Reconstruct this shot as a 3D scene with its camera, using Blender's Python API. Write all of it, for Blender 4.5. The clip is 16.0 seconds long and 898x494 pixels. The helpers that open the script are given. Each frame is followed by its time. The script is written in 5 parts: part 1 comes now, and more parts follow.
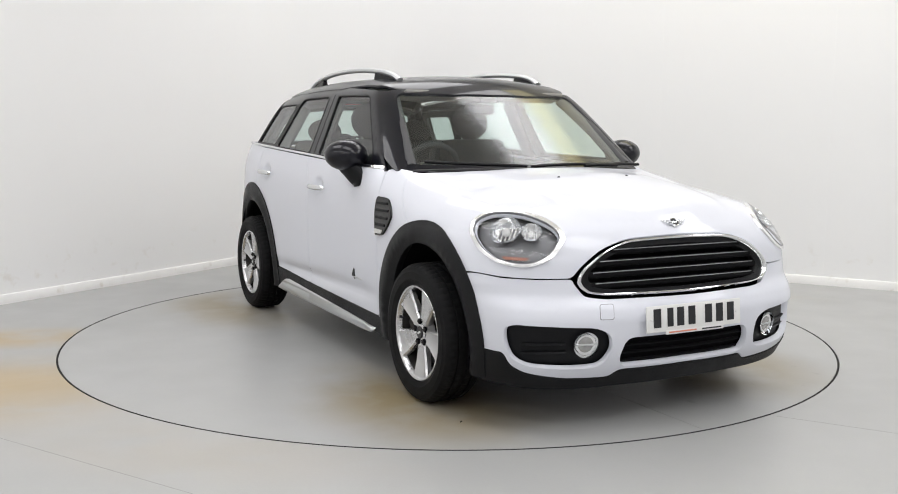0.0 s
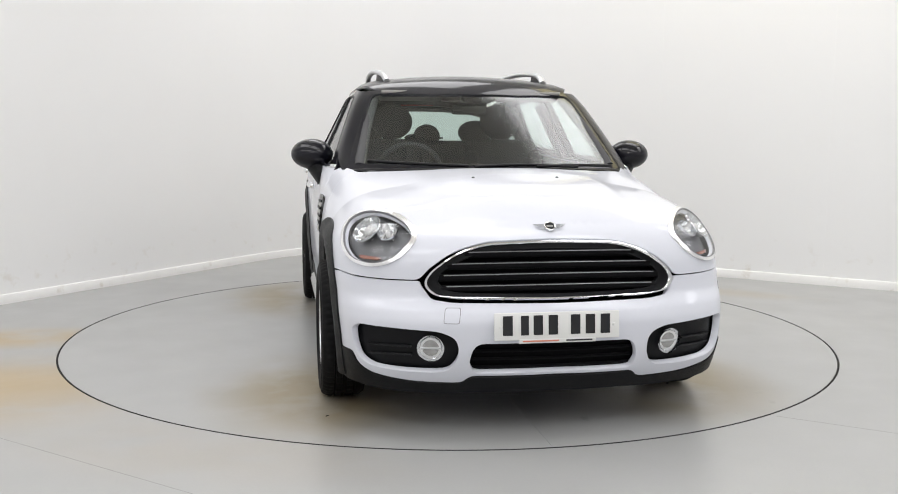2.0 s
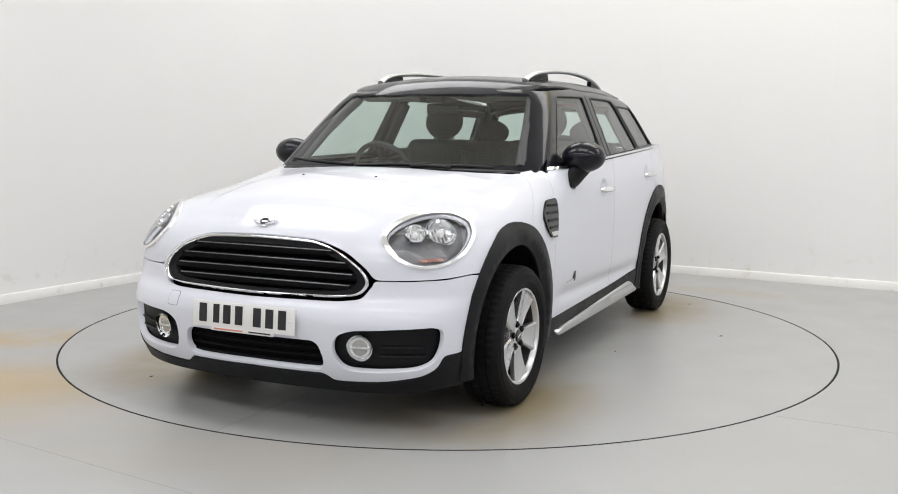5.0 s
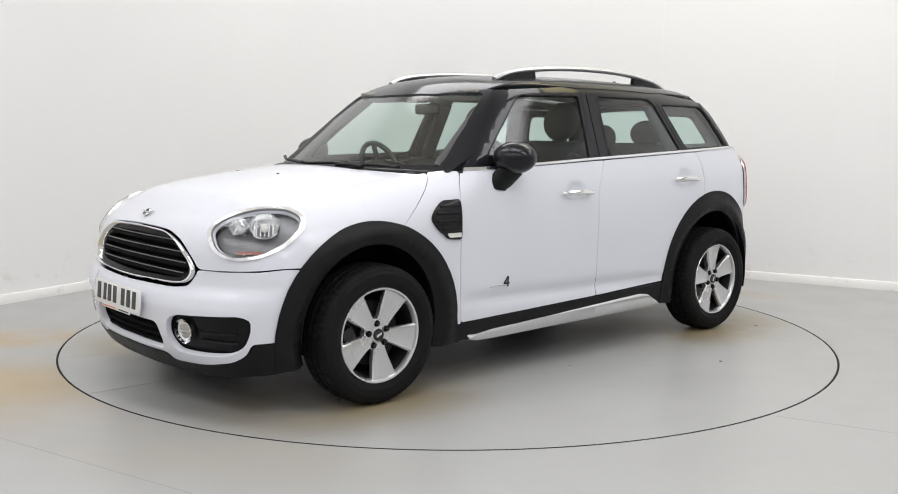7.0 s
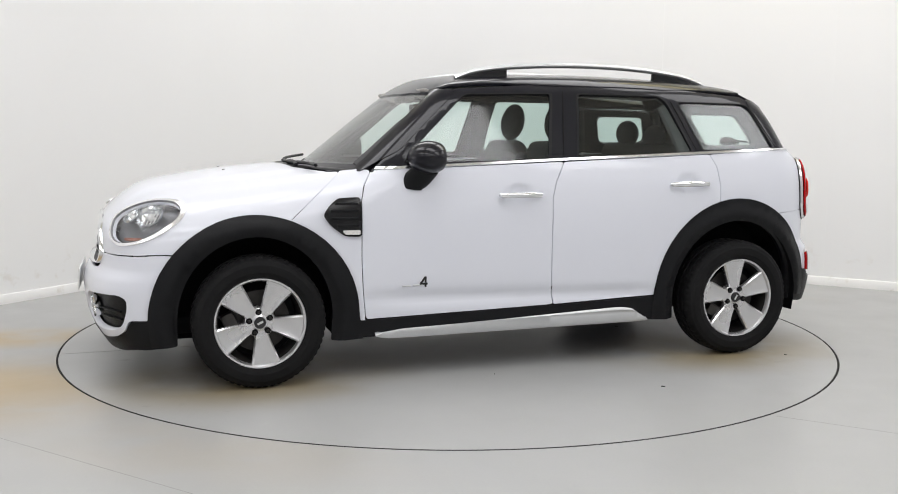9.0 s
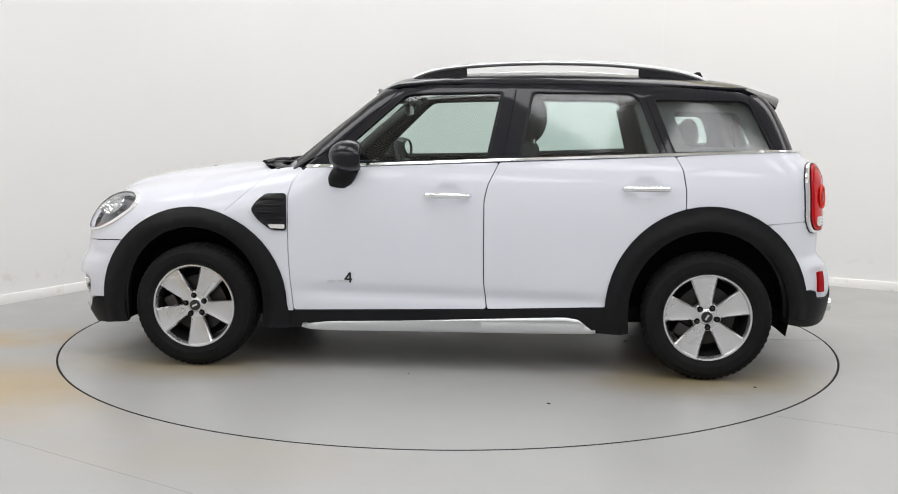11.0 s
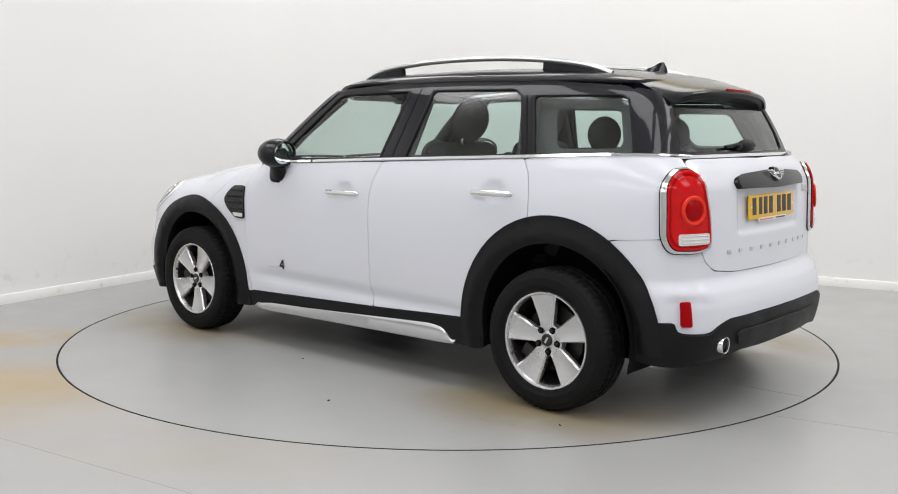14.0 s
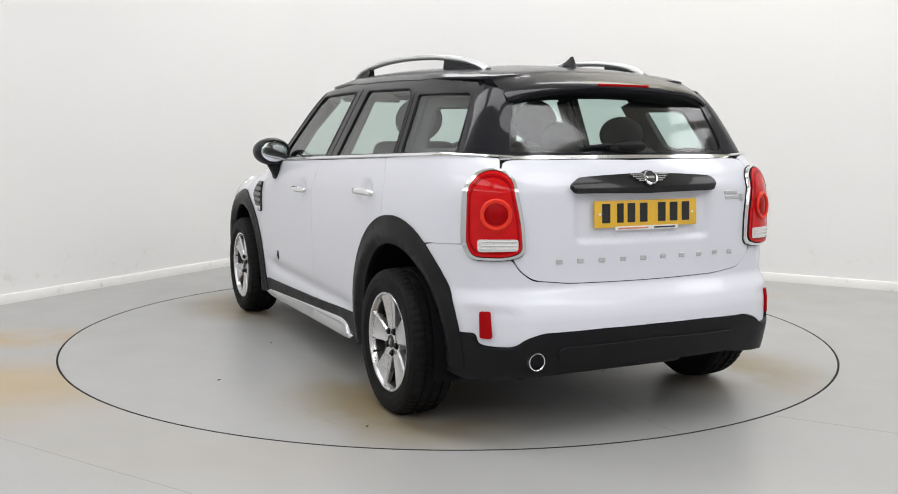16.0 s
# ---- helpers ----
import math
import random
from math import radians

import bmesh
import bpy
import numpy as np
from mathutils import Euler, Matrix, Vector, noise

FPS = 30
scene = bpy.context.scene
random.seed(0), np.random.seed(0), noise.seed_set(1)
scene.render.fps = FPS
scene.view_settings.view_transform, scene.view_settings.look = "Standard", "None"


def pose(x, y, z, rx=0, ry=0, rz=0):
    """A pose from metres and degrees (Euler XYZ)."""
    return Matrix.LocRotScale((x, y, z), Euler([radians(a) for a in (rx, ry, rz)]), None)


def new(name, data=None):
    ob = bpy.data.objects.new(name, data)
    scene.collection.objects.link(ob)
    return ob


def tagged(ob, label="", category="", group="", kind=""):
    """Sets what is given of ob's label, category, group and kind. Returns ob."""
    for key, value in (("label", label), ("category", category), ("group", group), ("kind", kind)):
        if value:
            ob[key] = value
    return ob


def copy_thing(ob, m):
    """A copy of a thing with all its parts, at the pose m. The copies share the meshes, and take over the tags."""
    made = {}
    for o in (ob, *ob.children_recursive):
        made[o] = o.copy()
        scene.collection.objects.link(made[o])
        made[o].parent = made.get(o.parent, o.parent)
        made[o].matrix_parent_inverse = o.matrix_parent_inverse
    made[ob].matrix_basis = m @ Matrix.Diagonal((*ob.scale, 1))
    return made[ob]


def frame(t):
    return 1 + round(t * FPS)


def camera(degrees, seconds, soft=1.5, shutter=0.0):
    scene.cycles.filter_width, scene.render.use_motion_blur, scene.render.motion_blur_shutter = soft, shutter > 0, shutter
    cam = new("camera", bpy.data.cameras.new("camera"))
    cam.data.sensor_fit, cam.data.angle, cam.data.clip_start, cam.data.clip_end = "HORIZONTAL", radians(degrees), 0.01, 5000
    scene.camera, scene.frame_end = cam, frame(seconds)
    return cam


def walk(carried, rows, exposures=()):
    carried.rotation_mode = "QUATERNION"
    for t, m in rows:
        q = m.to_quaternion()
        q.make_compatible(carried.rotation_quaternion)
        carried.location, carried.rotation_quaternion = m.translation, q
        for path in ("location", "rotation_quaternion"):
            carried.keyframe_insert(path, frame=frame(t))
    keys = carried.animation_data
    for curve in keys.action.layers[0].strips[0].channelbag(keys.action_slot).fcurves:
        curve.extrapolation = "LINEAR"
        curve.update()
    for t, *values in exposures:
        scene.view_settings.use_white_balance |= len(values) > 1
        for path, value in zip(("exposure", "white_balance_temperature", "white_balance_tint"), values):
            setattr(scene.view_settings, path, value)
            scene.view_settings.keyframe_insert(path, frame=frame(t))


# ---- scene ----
from mathutils import geometry

# ---- camera: on a tripod, it stands still ----
cam = camera(50.1, 16.0, soft=1.0)
EYE = pose(0.0, -5.85, 1.255, 83.03, 0, -0.024) @ pose(0, 0, 0, 0, 0, 0.364)
walk(cam, [(0.0, EYE), (16.0, EYE)])

# ---- light: a closed white studio under rows of ceiling lights ----
world = bpy.data.worlds.new("world")
scene.world = world
world.use_nodes = True
world.node_tree.nodes["Background"].inputs["Color"].default_value = (0.9, 0.95, 1, 1)
world.node_tree.nodes["Background"].inputs["Strength"].default_value = 0.05
scene.view_settings.exposure = 0.0
LIGHT_W = 42.6


def area_lamp(x, y, z, sx, sy, watts, turn, tilt=0, colour=(0.990, 0.985, 1.012)):
    data = bpy.data.lights.new("ceiling_light_glow", "AREA")
    data.shape, data.size, data.size_y, data.energy, data.color = "RECTANGLE", sx, sy, watts, colour
    ob = new("ceiling_light_glow", data)
    ob.matrix_world = Matrix.Translation((x, y, z)) @ Matrix.Rotation(turn, 4, "Z") @ Matrix.Rotation(tilt, 4, "X")
    return ob


# ---- materials ----
def material(name, colour, rough=0.5, metal=0.0, coat=0.0, coat_rough=0.03, grain=0.0, grain_scale=200.0, bump=0.0, bump_scale=300.0, spots=0.0, spot_scale=3.0, rough_var=0.0, **extra):
    m = bpy.data.materials.new(name)
    m.use_nodes = True
    nt = m.node_tree
    b = nt.nodes["Principled BSDF"]
    b.inputs["Base Color"].default_value = (*colour, 1)
    b.inputs["Roughness"].default_value, b.inputs["Metallic"].default_value = rough, metal
    b.inputs["Coat Weight"].default_value, b.inputs["Coat Roughness"].default_value = coat, coat_rough
    for key, value in extra.items():
        b.inputs[key.replace("_", " ")].default_value = value
    co = nt.nodes.new("ShaderNodeTexCoord").outputs["Object"]

    def noise_node(scale, detail=4.0):
        n = nt.nodes.new("ShaderNodeTexNoise")
        n.inputs["Scale"].default_value, n.inputs["Detail"].default_value = scale, detail
        nt.links.new(co, n.inputs["Vector"])
        return n.outputs["Fac"]

    last = None
    for amount, scale in ((grain, grain_scale), (spots, spot_scale)):
        if amount:
            mix = nt.nodes.new("ShaderNodeMix")
            mix.data_type = "RGBA"
            ramp = nt.nodes.new("ShaderNodeMapRange")
            ramp.inputs[1].default_value, ramp.inputs[2].default_value = 0.35, 0.7
            ramp.inputs[4].default_value = amount
            nt.links.new(noise_node(scale), ramp.inputs[0])
            nt.links.new(ramp.outputs[0], mix.inputs[0])
            if last:
                nt.links.new(last, mix.inputs[6])
            else:
                mix.inputs[6].default_value = (*colour, 1)
            mix.inputs[7].default_value = (*(c * 0.45 for c in colour), 1)
            last = mix.outputs[2]
    if last:
        nt.links.new(last, b.inputs["Base Color"])
    if rough_var:
        ramp = nt.nodes.new("ShaderNodeMapRange")
        ramp.inputs[1].default_value, ramp.inputs[2].default_value = 0.3, 0.7
        ramp.inputs[3].default_value, ramp.inputs[4].default_value = rough - rough_var, rough + rough_var
        nt.links.new(noise_node(6.0), ramp.inputs[0])
        nt.links.new(ramp.outputs[0], b.inputs["Roughness"])
    if bump:
        n = nt.nodes.new("ShaderNodeBump")
        n.inputs["Strength"].default_value, n.inputs["Distance"].default_value = bump, 0.002
        nt.links.new(noise_node(bump_scale, 2.0), n.inputs["Height"])
        nt.links.new(n.outputs[0], b.inputs["Normal"])
    return m


def clear_glass(name, tint, gloss=1.0, rough=0.09):
    """A thin pane: tinted see-through, with a mirror sheen that grows at the edges."""
    m = bpy.data.materials.new(name)
    m.use_nodes = True
    nt = m.node_tree
    nt.nodes.remove(nt.nodes["Principled BSDF"])
    out = nt.nodes["Material Output"]
    clear, shine, mix, fres, power, scale = (nt.nodes.new("ShaderNode" + k) for k in ("BsdfTransparent", "BsdfGlossy", "MixShader", "LayerWeight", "Math", "MapRange"))
    clear.inputs[0].default_value = (*tint, 1)
    shine.inputs["Roughness"].default_value = rough
    fres.inputs["Blend"].default_value = 0.5
    power.operation = "POWER"
    power.inputs[1].default_value = 4.0
    scale.inputs[3].default_value, scale.inputs[4].default_value = 0.065 * gloss, 0.9
    nt.links.new(fres.outputs["Facing"], power.inputs[0])
    nt.links.new(power.outputs[0], scale.inputs[0])
    nt.links.new(scale.outputs[0], mix.inputs[0])
    nt.links.new(clear.outputs[0], mix.inputs[1])
    nt.links.new(shine.outputs[0], mix.inputs[2])
    nt.links.new(mix.outputs[0], out.inputs[0])
    return m


PAINT = material("white_pearl_paint", (0.70, 0.715, 0.775), 0.46, coat=0.7, coat_rough=0.04, Specular_IOR_Level=0.25, grain=0.05, grain_scale=900.0, spots=0.03, spot_scale=2.0)
BLACK = material("gloss_black_paint", (0.006, 0.006, 0.010), 0.35, coat=0.55, coat_rough=0.04, Specular_IOR_Level=0.1, spots=0.3, spot_scale=5.0)
PLASTIC = material("grained_black_plastic", (0.007, 0.0073, 0.0085), 0.46, Specular_IOR_Level=0.19, grain=0.25, grain_scale=160.0, bump=0.25, bump_scale=500.0, rough_var=0.08)
DARK = material("dark_void_plastic", (0.005, 0.005, 0.006), 0.8, Specular_IOR_Level=0.12, grain=0.2)
PIANO = material("piano_black_trim", (0.005, 0.005, 0.006), 0.25, coat=0.35, Specular_IOR_Level=0.2, spots=0.2)
RUBBER = material("tyre_rubber", (0.009, 0.009, 0.0095), 0.7, Specular_IOR_Level=0.14, grain=0.4, grain_scale=60.0, bump=0.35, bump_scale=220.0, rough_var=0.1)
ALLOY = material("silver_alloy", (0.66, 0.66, 0.67), 0.28, metal=0.85, coat=0.4, grain=0.12, grain_scale=350.0, rough_var=0.06)
# steel darkened to put shade behind the wheel spokes, also used on the barrel
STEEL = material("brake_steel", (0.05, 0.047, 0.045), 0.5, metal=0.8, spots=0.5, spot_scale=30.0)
CHROME = material("chrome", (0.82, 0.83, 0.84), 0.1, metal=1.0, rough_var=0.04)
SATIN = material("satin_aluminium", (0.64, 0.65, 0.66), 0.42, metal=0.9, grain=0.1, rough_var=0.05)
LAMP_GREY = material("lamp_bezel_grey", (0.20, 0.20, 0.21), 0.38, metal=0.2, grain=0.2)
SMOKE = material("smoked_chrome", (0.22, 0.22, 0.23), 0.35, metal=0.9, rough_var=0.05)
BRIGHT = material("bright_satin_chrome", (0.93, 0.93, 0.94), 0.24, metal=0.9, rough_var=0.05)
RED = material("red_lamp_lens", (0.60, 0.006, 0.008), 0.12, coat=0.4, Specular_IOR_Level=0.05, spots=0.25, spot_scale=25.0)
RED_DARK = material("dark_red_lamp_lens", (0.36, 0.002, 0.004), 0.15, coat=0.12, Specular_IOR_Level=0.05, spots=0.3, spot_scale=40.0)
RED_LIT = material("bright_red_lamp_ring", (0.80, 0.045, 0.025), 0.18, coat=0.12, Specular_IOR_Level=0.05, spots=0.2, spot_scale=40.0)
AMBER = material("amber_lens", (0.40, 0.17, 0.12), 0.25, coat=0.8, spots=0.2)
FOG_GLASS = material("grey_mirrored_lens", (0.42, 0.42, 0.41), 0.22, metal=0.6, coat=1.0, grain=0.4, grain_scale=60.0)
FROST = material("ribbed_clear_lens", (0.75, 0.74, 0.72), 0.2, coat=0.8, grain=0.35, grain_scale=90.0)
PLATE_W = material("white_plate", (0.78, 0.78, 0.76), 0.35, coat=0.3, spots=0.06)
PLATE_Y = material("yellow_plate", (0.80, 0.47, 0.03), 0.35, coat=0.3, spots=0.06)
INK = material("black_ink", (0.012, 0.012, 0.014), 0.4, spots=0.2)
ORANGE = material("orange_print", (0.7, 0.25, 0.15), 0.5, spots=0.2)
FABRIC = material("dark_seat_cloth", (0.036, 0.038, 0.043), 0.9, grain=0.5, grain_scale=120.0, bump=0.5, bump_scale=400.0)
TRIM = material("dark_cabin_trim", (0.04, 0.042, 0.046), 0.65, grain=0.3, grain_scale=90.0, bump=0.3)
LINING = material("grey_headlining", (0.30, 0.29, 0.27), 0.9, grain=0.15, bump=0.3)
PILLAR = material("dark_pillar_trim", (0.075, 0.075, 0.078), 0.8, grain=0.2, bump=0.3)
GLASS = clear_glass("green_tinted_glass", (0.80, 0.895, 0.865), 1.0, 0.09)
SCREEN = clear_glass("windscreen_glass", (0.80, 0.89, 0.855), 1.7, 0.16)
GLASS_DARK = clear_glass("rear_tinted_glass", (0.76, 0.87, 0.84), 1.1, 0.08)
LENS = clear_glass("lamp_lens", (0.93, 0.94, 0.95), 0.5)
MIRROR = material("mirror_glass", (0.85, 0.9, 0.9), 0.02, metal=1.0, spots=0.03)


def plaster(name, colour, stain, low):
    """White wall paint with broad clouding and scuffs along the foot."""
    m = material(name, colour, 0.62, bump=0.12, bump_scale=35.0)
    nt = m.node_tree
    b = nt.nodes["Principled BSDF"]
    co = nt.nodes.new("ShaderNodeTexCoord").outputs["Object"]
    sep = nt.nodes.new("ShaderNodeSeparateXYZ")
    nt.links.new(co, sep.inputs[0])
    n1, n2 = nt.nodes.new("ShaderNodeTexNoise"), nt.nodes.new("ShaderNodeTexNoise")
    n1.inputs["Scale"].default_value, n1.inputs["Detail"].default_value = 0.9, 5
    n2.inputs["Scale"].default_value, n2.inputs["Detail"].default_value = 9.0, 8
    for n in (n1, n2):
        nt.links.new(co, n.inputs["Vector"])
    foot = nt.nodes.new("ShaderNodeMapRange")
    foot.inputs[1].default_value, foot.inputs[2].default_value, foot.inputs[3].default_value, foot.inputs[4].default_value = 0.0, low, 1.0, 0.0
    nt.links.new(sep.outputs[2], foot.inputs[0])
    sharp = nt.nodes.new("ShaderNodeMapRange")
    sharp.inputs[1].default_value, sharp.inputs[2].default_value, sharp.inputs[4].default_value = 0.6, 0.78, 0.7
    nt.links.new(n2.outputs["Fac"], sharp.inputs[0])
    mul = nt.nodes.new("ShaderNodeMath")
    mul.operation = "MULTIPLY"
    nt.links.new(foot.outputs[0], mul.inputs[0])
    nt.links.new(sharp.outputs[0], mul.inputs[1])
    broad = nt.nodes.new("ShaderNodeMapRange")
    broad.inputs[1].default_value, broad.inputs[2].default_value, broad.inputs[4].default_value = 0.4, 0.75, 0.10
    nt.links.new(n1.outputs["Fac"], broad.inputs[0])
    mix1, mix2 = nt.nodes.new("ShaderNodeMix"), nt.nodes.new("ShaderNodeMix")
    for mx in (mix1, mix2):
        mx.data_type = "RGBA"
    mix1.inputs[6].default_value, mix1.inputs[7].default_value = (*colour, 1), (*(c * 0.88 for c in colour), 1)
    nt.links.new(broad.outputs[0], mix1.inputs[0])
    nt.links.new(mix1.outputs[2], mix2.inputs[6])
    mix2.inputs[7].default_value = (*stain, 1)
    nt.links.new(mul.outputs[0], mix2.inputs[0])
    nt.links.new(mix2.outputs[2], b.inputs["Base Color"])
    return m


def painted_floor(name, colour, streaks):
    """Grey floor paint: clouded, scuffed, with ochre water stains in streaks."""
    m = material(name, colour, 0.34)
    nt = m.node_tree
    b = nt.nodes["Principled BSDF"]
    b.inputs["Specular IOR Level"].default_value = 0.5
    co = nt.nodes.new("ShaderNodeTexCoord").outputs["Object"]

    def layer(scale, detail, lo, hi, top, stretch=(1, 1, 1), place=(0, 0, 0)):
        mp = nt.nodes.new("ShaderNodeMapping")
        mp.inputs["Scale"].default_value, mp.inputs["Location"].default_value = stretch, place
        nt.links.new(co, mp.inputs[0])
        n = nt.nodes.new("ShaderNodeTexNoise")
        n.inputs["Scale"].default_value, n.inputs["Detail"].default_value = scale, detail
        nt.links.new(mp.outputs[0], n.inputs["Vector"])
        r = nt.nodes.new("ShaderNodeMapRange")
        r.inputs[1].default_value, r.inputs[2].default_value, r.inputs[4].default_value = lo, hi, top
        nt.links.new(n.outputs["Fac"], r.inputs[0])
        return r.outputs[0]

    last = None
    layers = [(layer(1.1, 5, 0.3, 0.85, 0.3), tuple(c * 0.86 for c in colour)),
              (layer(90, 2, 0.4, 0.8, 0.12), tuple(c * 0.75 for c in colour))]
    layers += streaks(nt, co, layer)
    for fac, tone in layers:
        mx = nt.nodes.new("ShaderNodeMix")
        mx.data_type = "RGBA"
        if last:
            nt.links.new(last, mx.inputs[6])
        else:
            mx.inputs[6].default_value = (*colour, 1)
        mx.inputs[7].default_value = (*tone, 1)
        nt.links.new(fac, mx.inputs[0])
        last = mx.outputs[2]
    nt.links.new(last, b.inputs["Base Color"])
    r = layer(3.0, 3, 0.1, 0.95, 0.18)
    add = nt.nodes.new("ShaderNodeMath")
    add.inputs[1].default_value = 0.26
    nt.links.new(r, add.inputs[0])
    nt.links.new(add.outputs[0], b.inputs["Roughness"])
    return m


def blob(nt, co, cx, cy, rx, ry, turn, layer_out, strength):
    """A soft stain at a place on the floor, broken by noise."""
    mp = nt.nodes.new("ShaderNodeMapping")
    mp.vector_type = "TEXTURE"
    mp.inputs["Location"].default_value = (cx, cy, 0)
    mp.inputs["Rotation"].default_value = (0, 0, radians(turn))
    mp.inputs["Scale"].default_value = (rx, ry, 1)
    nt.links.new(co, mp.inputs[0])
    ln = nt.nodes.new("ShaderNodeVectorMath")
    ln.operation = "LENGTH"
    nt.links.new(mp.outputs[0], ln.inputs[0])
    r = nt.nodes.new("ShaderNodeMapRange")
    r.interpolation_type = "SMOOTHSTEP"
    r.inputs[1].default_value, r.inputs[2].default_value, r.inputs[3].default_value, r.inputs[4].default_value = 0.2, 1.0, strength, 0.0
    nt.links.new(ln.outputs["Value"], r.inputs[0])
    mul = nt.nodes.new("ShaderNodeMath")
    mul.operation = "MULTIPLY"
    nt.links.new(r.outputs[0], mul.inputs[0])
    nt.links.new(layer_out, mul.inputs[1])
    return mul.outputs[0]


def floor_stains(nt, co, layer):
    rust = (0.40, 0.31, 0.18)
    n = layer(2.2, 6, 0.25, 0.5, 1.0, (1, 1.4, 1), (3, 1, 0))
    return [(blob(nt, co, -2.85, -0.35, 1.6, 0.38, 8, n, 1.0), rust), (blob(nt, co, -2.45, -1.38, 1.2, 0.42, 12, n, 1.0), rust),
            (blob(nt, co, -2.3, -1.5, 1.5, 0.9, 20, n, 0.75), rust), (blob(nt, co, -1.0, -2.3, 1.2, 0.5, -15, n, 0.18), rust), (blob(nt, co, 2.2, 1.5, 0.9, 0.25, -30, n, 0.3), rust)]


def disc_stains(nt, co, layer):
    rust = (0.27, 0.22, 0.13)
    n = layer(2.0, 7, 0.28, 0.55, 1.0, (1, 1, 1), (7, 2, 0))
    marks = layer(7.0, 5, 0.66, 0.80, 0.55, (1.0, 1.8, 1), (1, 5, 0))
    return [(blob(nt, co, 1.3, 0.85, 1.0, 0.70, 0, n, 1.0), rust), (blob(nt, co, 1.3, -0.85, 1.0, 0.70, 0, n, 1.0), rust),
            (blob(nt, co, -1.35, 0.9, 1.0, 0.70, 0, n, 1.0), rust), (blob(nt, co, -1.35, -0.9, 1.0, 0.70, 0, n, 1.0), rust),
            (blob(nt, co, 1.5, 0.5, 1.0, 1.5, 0, marks, 0.9), (0.06, 0.057, 0.05)), (blob(nt, co, -1.5, 0.5, 1.0, 1.5, 0, marks, 0.9), (0.06, 0.057, 0.05))]


WALL = plaster("white_wall_paint", (0.85, 0.85, 0.845), (0.62, 0.56, 0.47), 0.5)
# grey picked for how much fill light the unseen walls give back
WALL_GREY = plaster("grey_wall_paint", (0.56, 0.56, 0.56), (0.42, 0.40, 0.37), 0.5)
SKIRT = plaster("white_skirting_paint", (0.84, 0.835, 0.82), (0.45, 0.38, 0.28), 0.12)
CEIL = plaster("cream_ceiling_paint", (0.82, 0.795, 0.71), (0.7, 0.67, 0.60), 0.01)
FLOOR = painted_floor("grey_floor_paint", (0.385, 0.388, 0.382), floor_stains)
DISC = painted_floor("grey_turntable_paint", (0.385, 0.388, 0.382), disc_stains)
JOINT = material("joint_filler", (0.28, 0.275, 0.26), 0.7, grain=0.3)
GAP = material("dark_gap", (0.01, 0.009, 0.008), 0.9, grain=0.3)

# ---- mesh helpers ----
def link_mesh(name, verts, faces, mat, parent=None, label="", normals=None, smooth=True):
    me = bpy.data.meshes.new(name)
    me.from_pydata([tuple(v) for v in verts], [], faces)
    me.materials.append(mat)
    for p in me.polygons:
        p.use_smooth = smooth
    if normals is not None:
        me.normals_split_custom_set([tuple(n) for n in normals])
    ob = new(name, me)
    if parent:
        ob.parent = parent
    return tagged(ob, label)


def part(name, bm, mat, parent, label="", angle=35):
    me = bpy.data.meshes.new(name)
    bmesh.ops.recalc_face_normals(bm, faces=bm.faces)
    for e in bm.edges:
        if len(e.link_faces) == 2 and e.calc_face_angle() > radians(angle):
            e.smooth = False
    for f in bm.faces:
        f.smooth = True
    bm.to_mesh(me)
    bm.free()
    me.materials.append(mat)
    ob = new(name, me)
    if parent:
        ob.parent = parent
    return tagged(ob, label)


def block(sx, sy, sz, m=Matrix(), bevel=0.01, seg=2, bm=None):
    """A box with rounded edges."""
    bm2 = bmesh.new()
    bmesh.ops.create_cube(bm2, size=1, matrix=Matrix.Diagonal((sx, sy, sz, 1)))
    if bevel:
        bmesh.ops.bevel(bm2, geom=bm2.edges[:], offset=min(bevel, 0.45 * min(sx, sy, sz)), segments=seg, profile=0.5, affect="EDGES")
    bm2.transform(m)
    return merge(bm, bm2)


def merge(bm, other):
    if bm is None:
        return other
    me = bpy.data.meshes.new("joined")
    other.to_mesh(me)
    other.free()
    bm.from_mesh(me)
    bpy.data.meshes.remove(me)
    return bm


def ball(rx, ry, rz, m=Matrix(), bm=None, seg=24):
    bm2 = bmesh.new()
    bmesh.ops.create_uvsphere(bm2, u_segments=seg, v_segments=seg // 2, radius=1)
    bm2.transform(m @ Matrix.Diagonal((rx, ry, rz, 1)))
    return merge(bm, bm2)


def lathe(profile, m=Matrix(), seg=48, bm=None, closed=False, ripple=None):
    """Turns (radius, height) points about the local y axis."""
    bm2 = bmesh.new()
    rings = []
    for i in range(seg):
        a = 2 * math.pi * i / seg
        rings.append([bm2.verts.new(((r - (ripple(i, k) if ripple else 0)) * math.cos(a), h, (r - (ripple(i, k) if ripple else 0)) * math.sin(a))) for k, (r, h) in enumerate(profile)])
    n = len(profile)
    for i in range(seg):
        a, b = rings[i], rings[(i + 1) % seg]
        for k in range(n if closed else n - 1):
            bm2.faces.new((a[k], b[k], b[(k + 1) % n], a[(k + 1) % n]))
    bmesh.ops.remove_doubles(bm2, verts=bm2.verts, dist=1e-6)
    bm2.transform(m)
    return merge(bm, bm2)


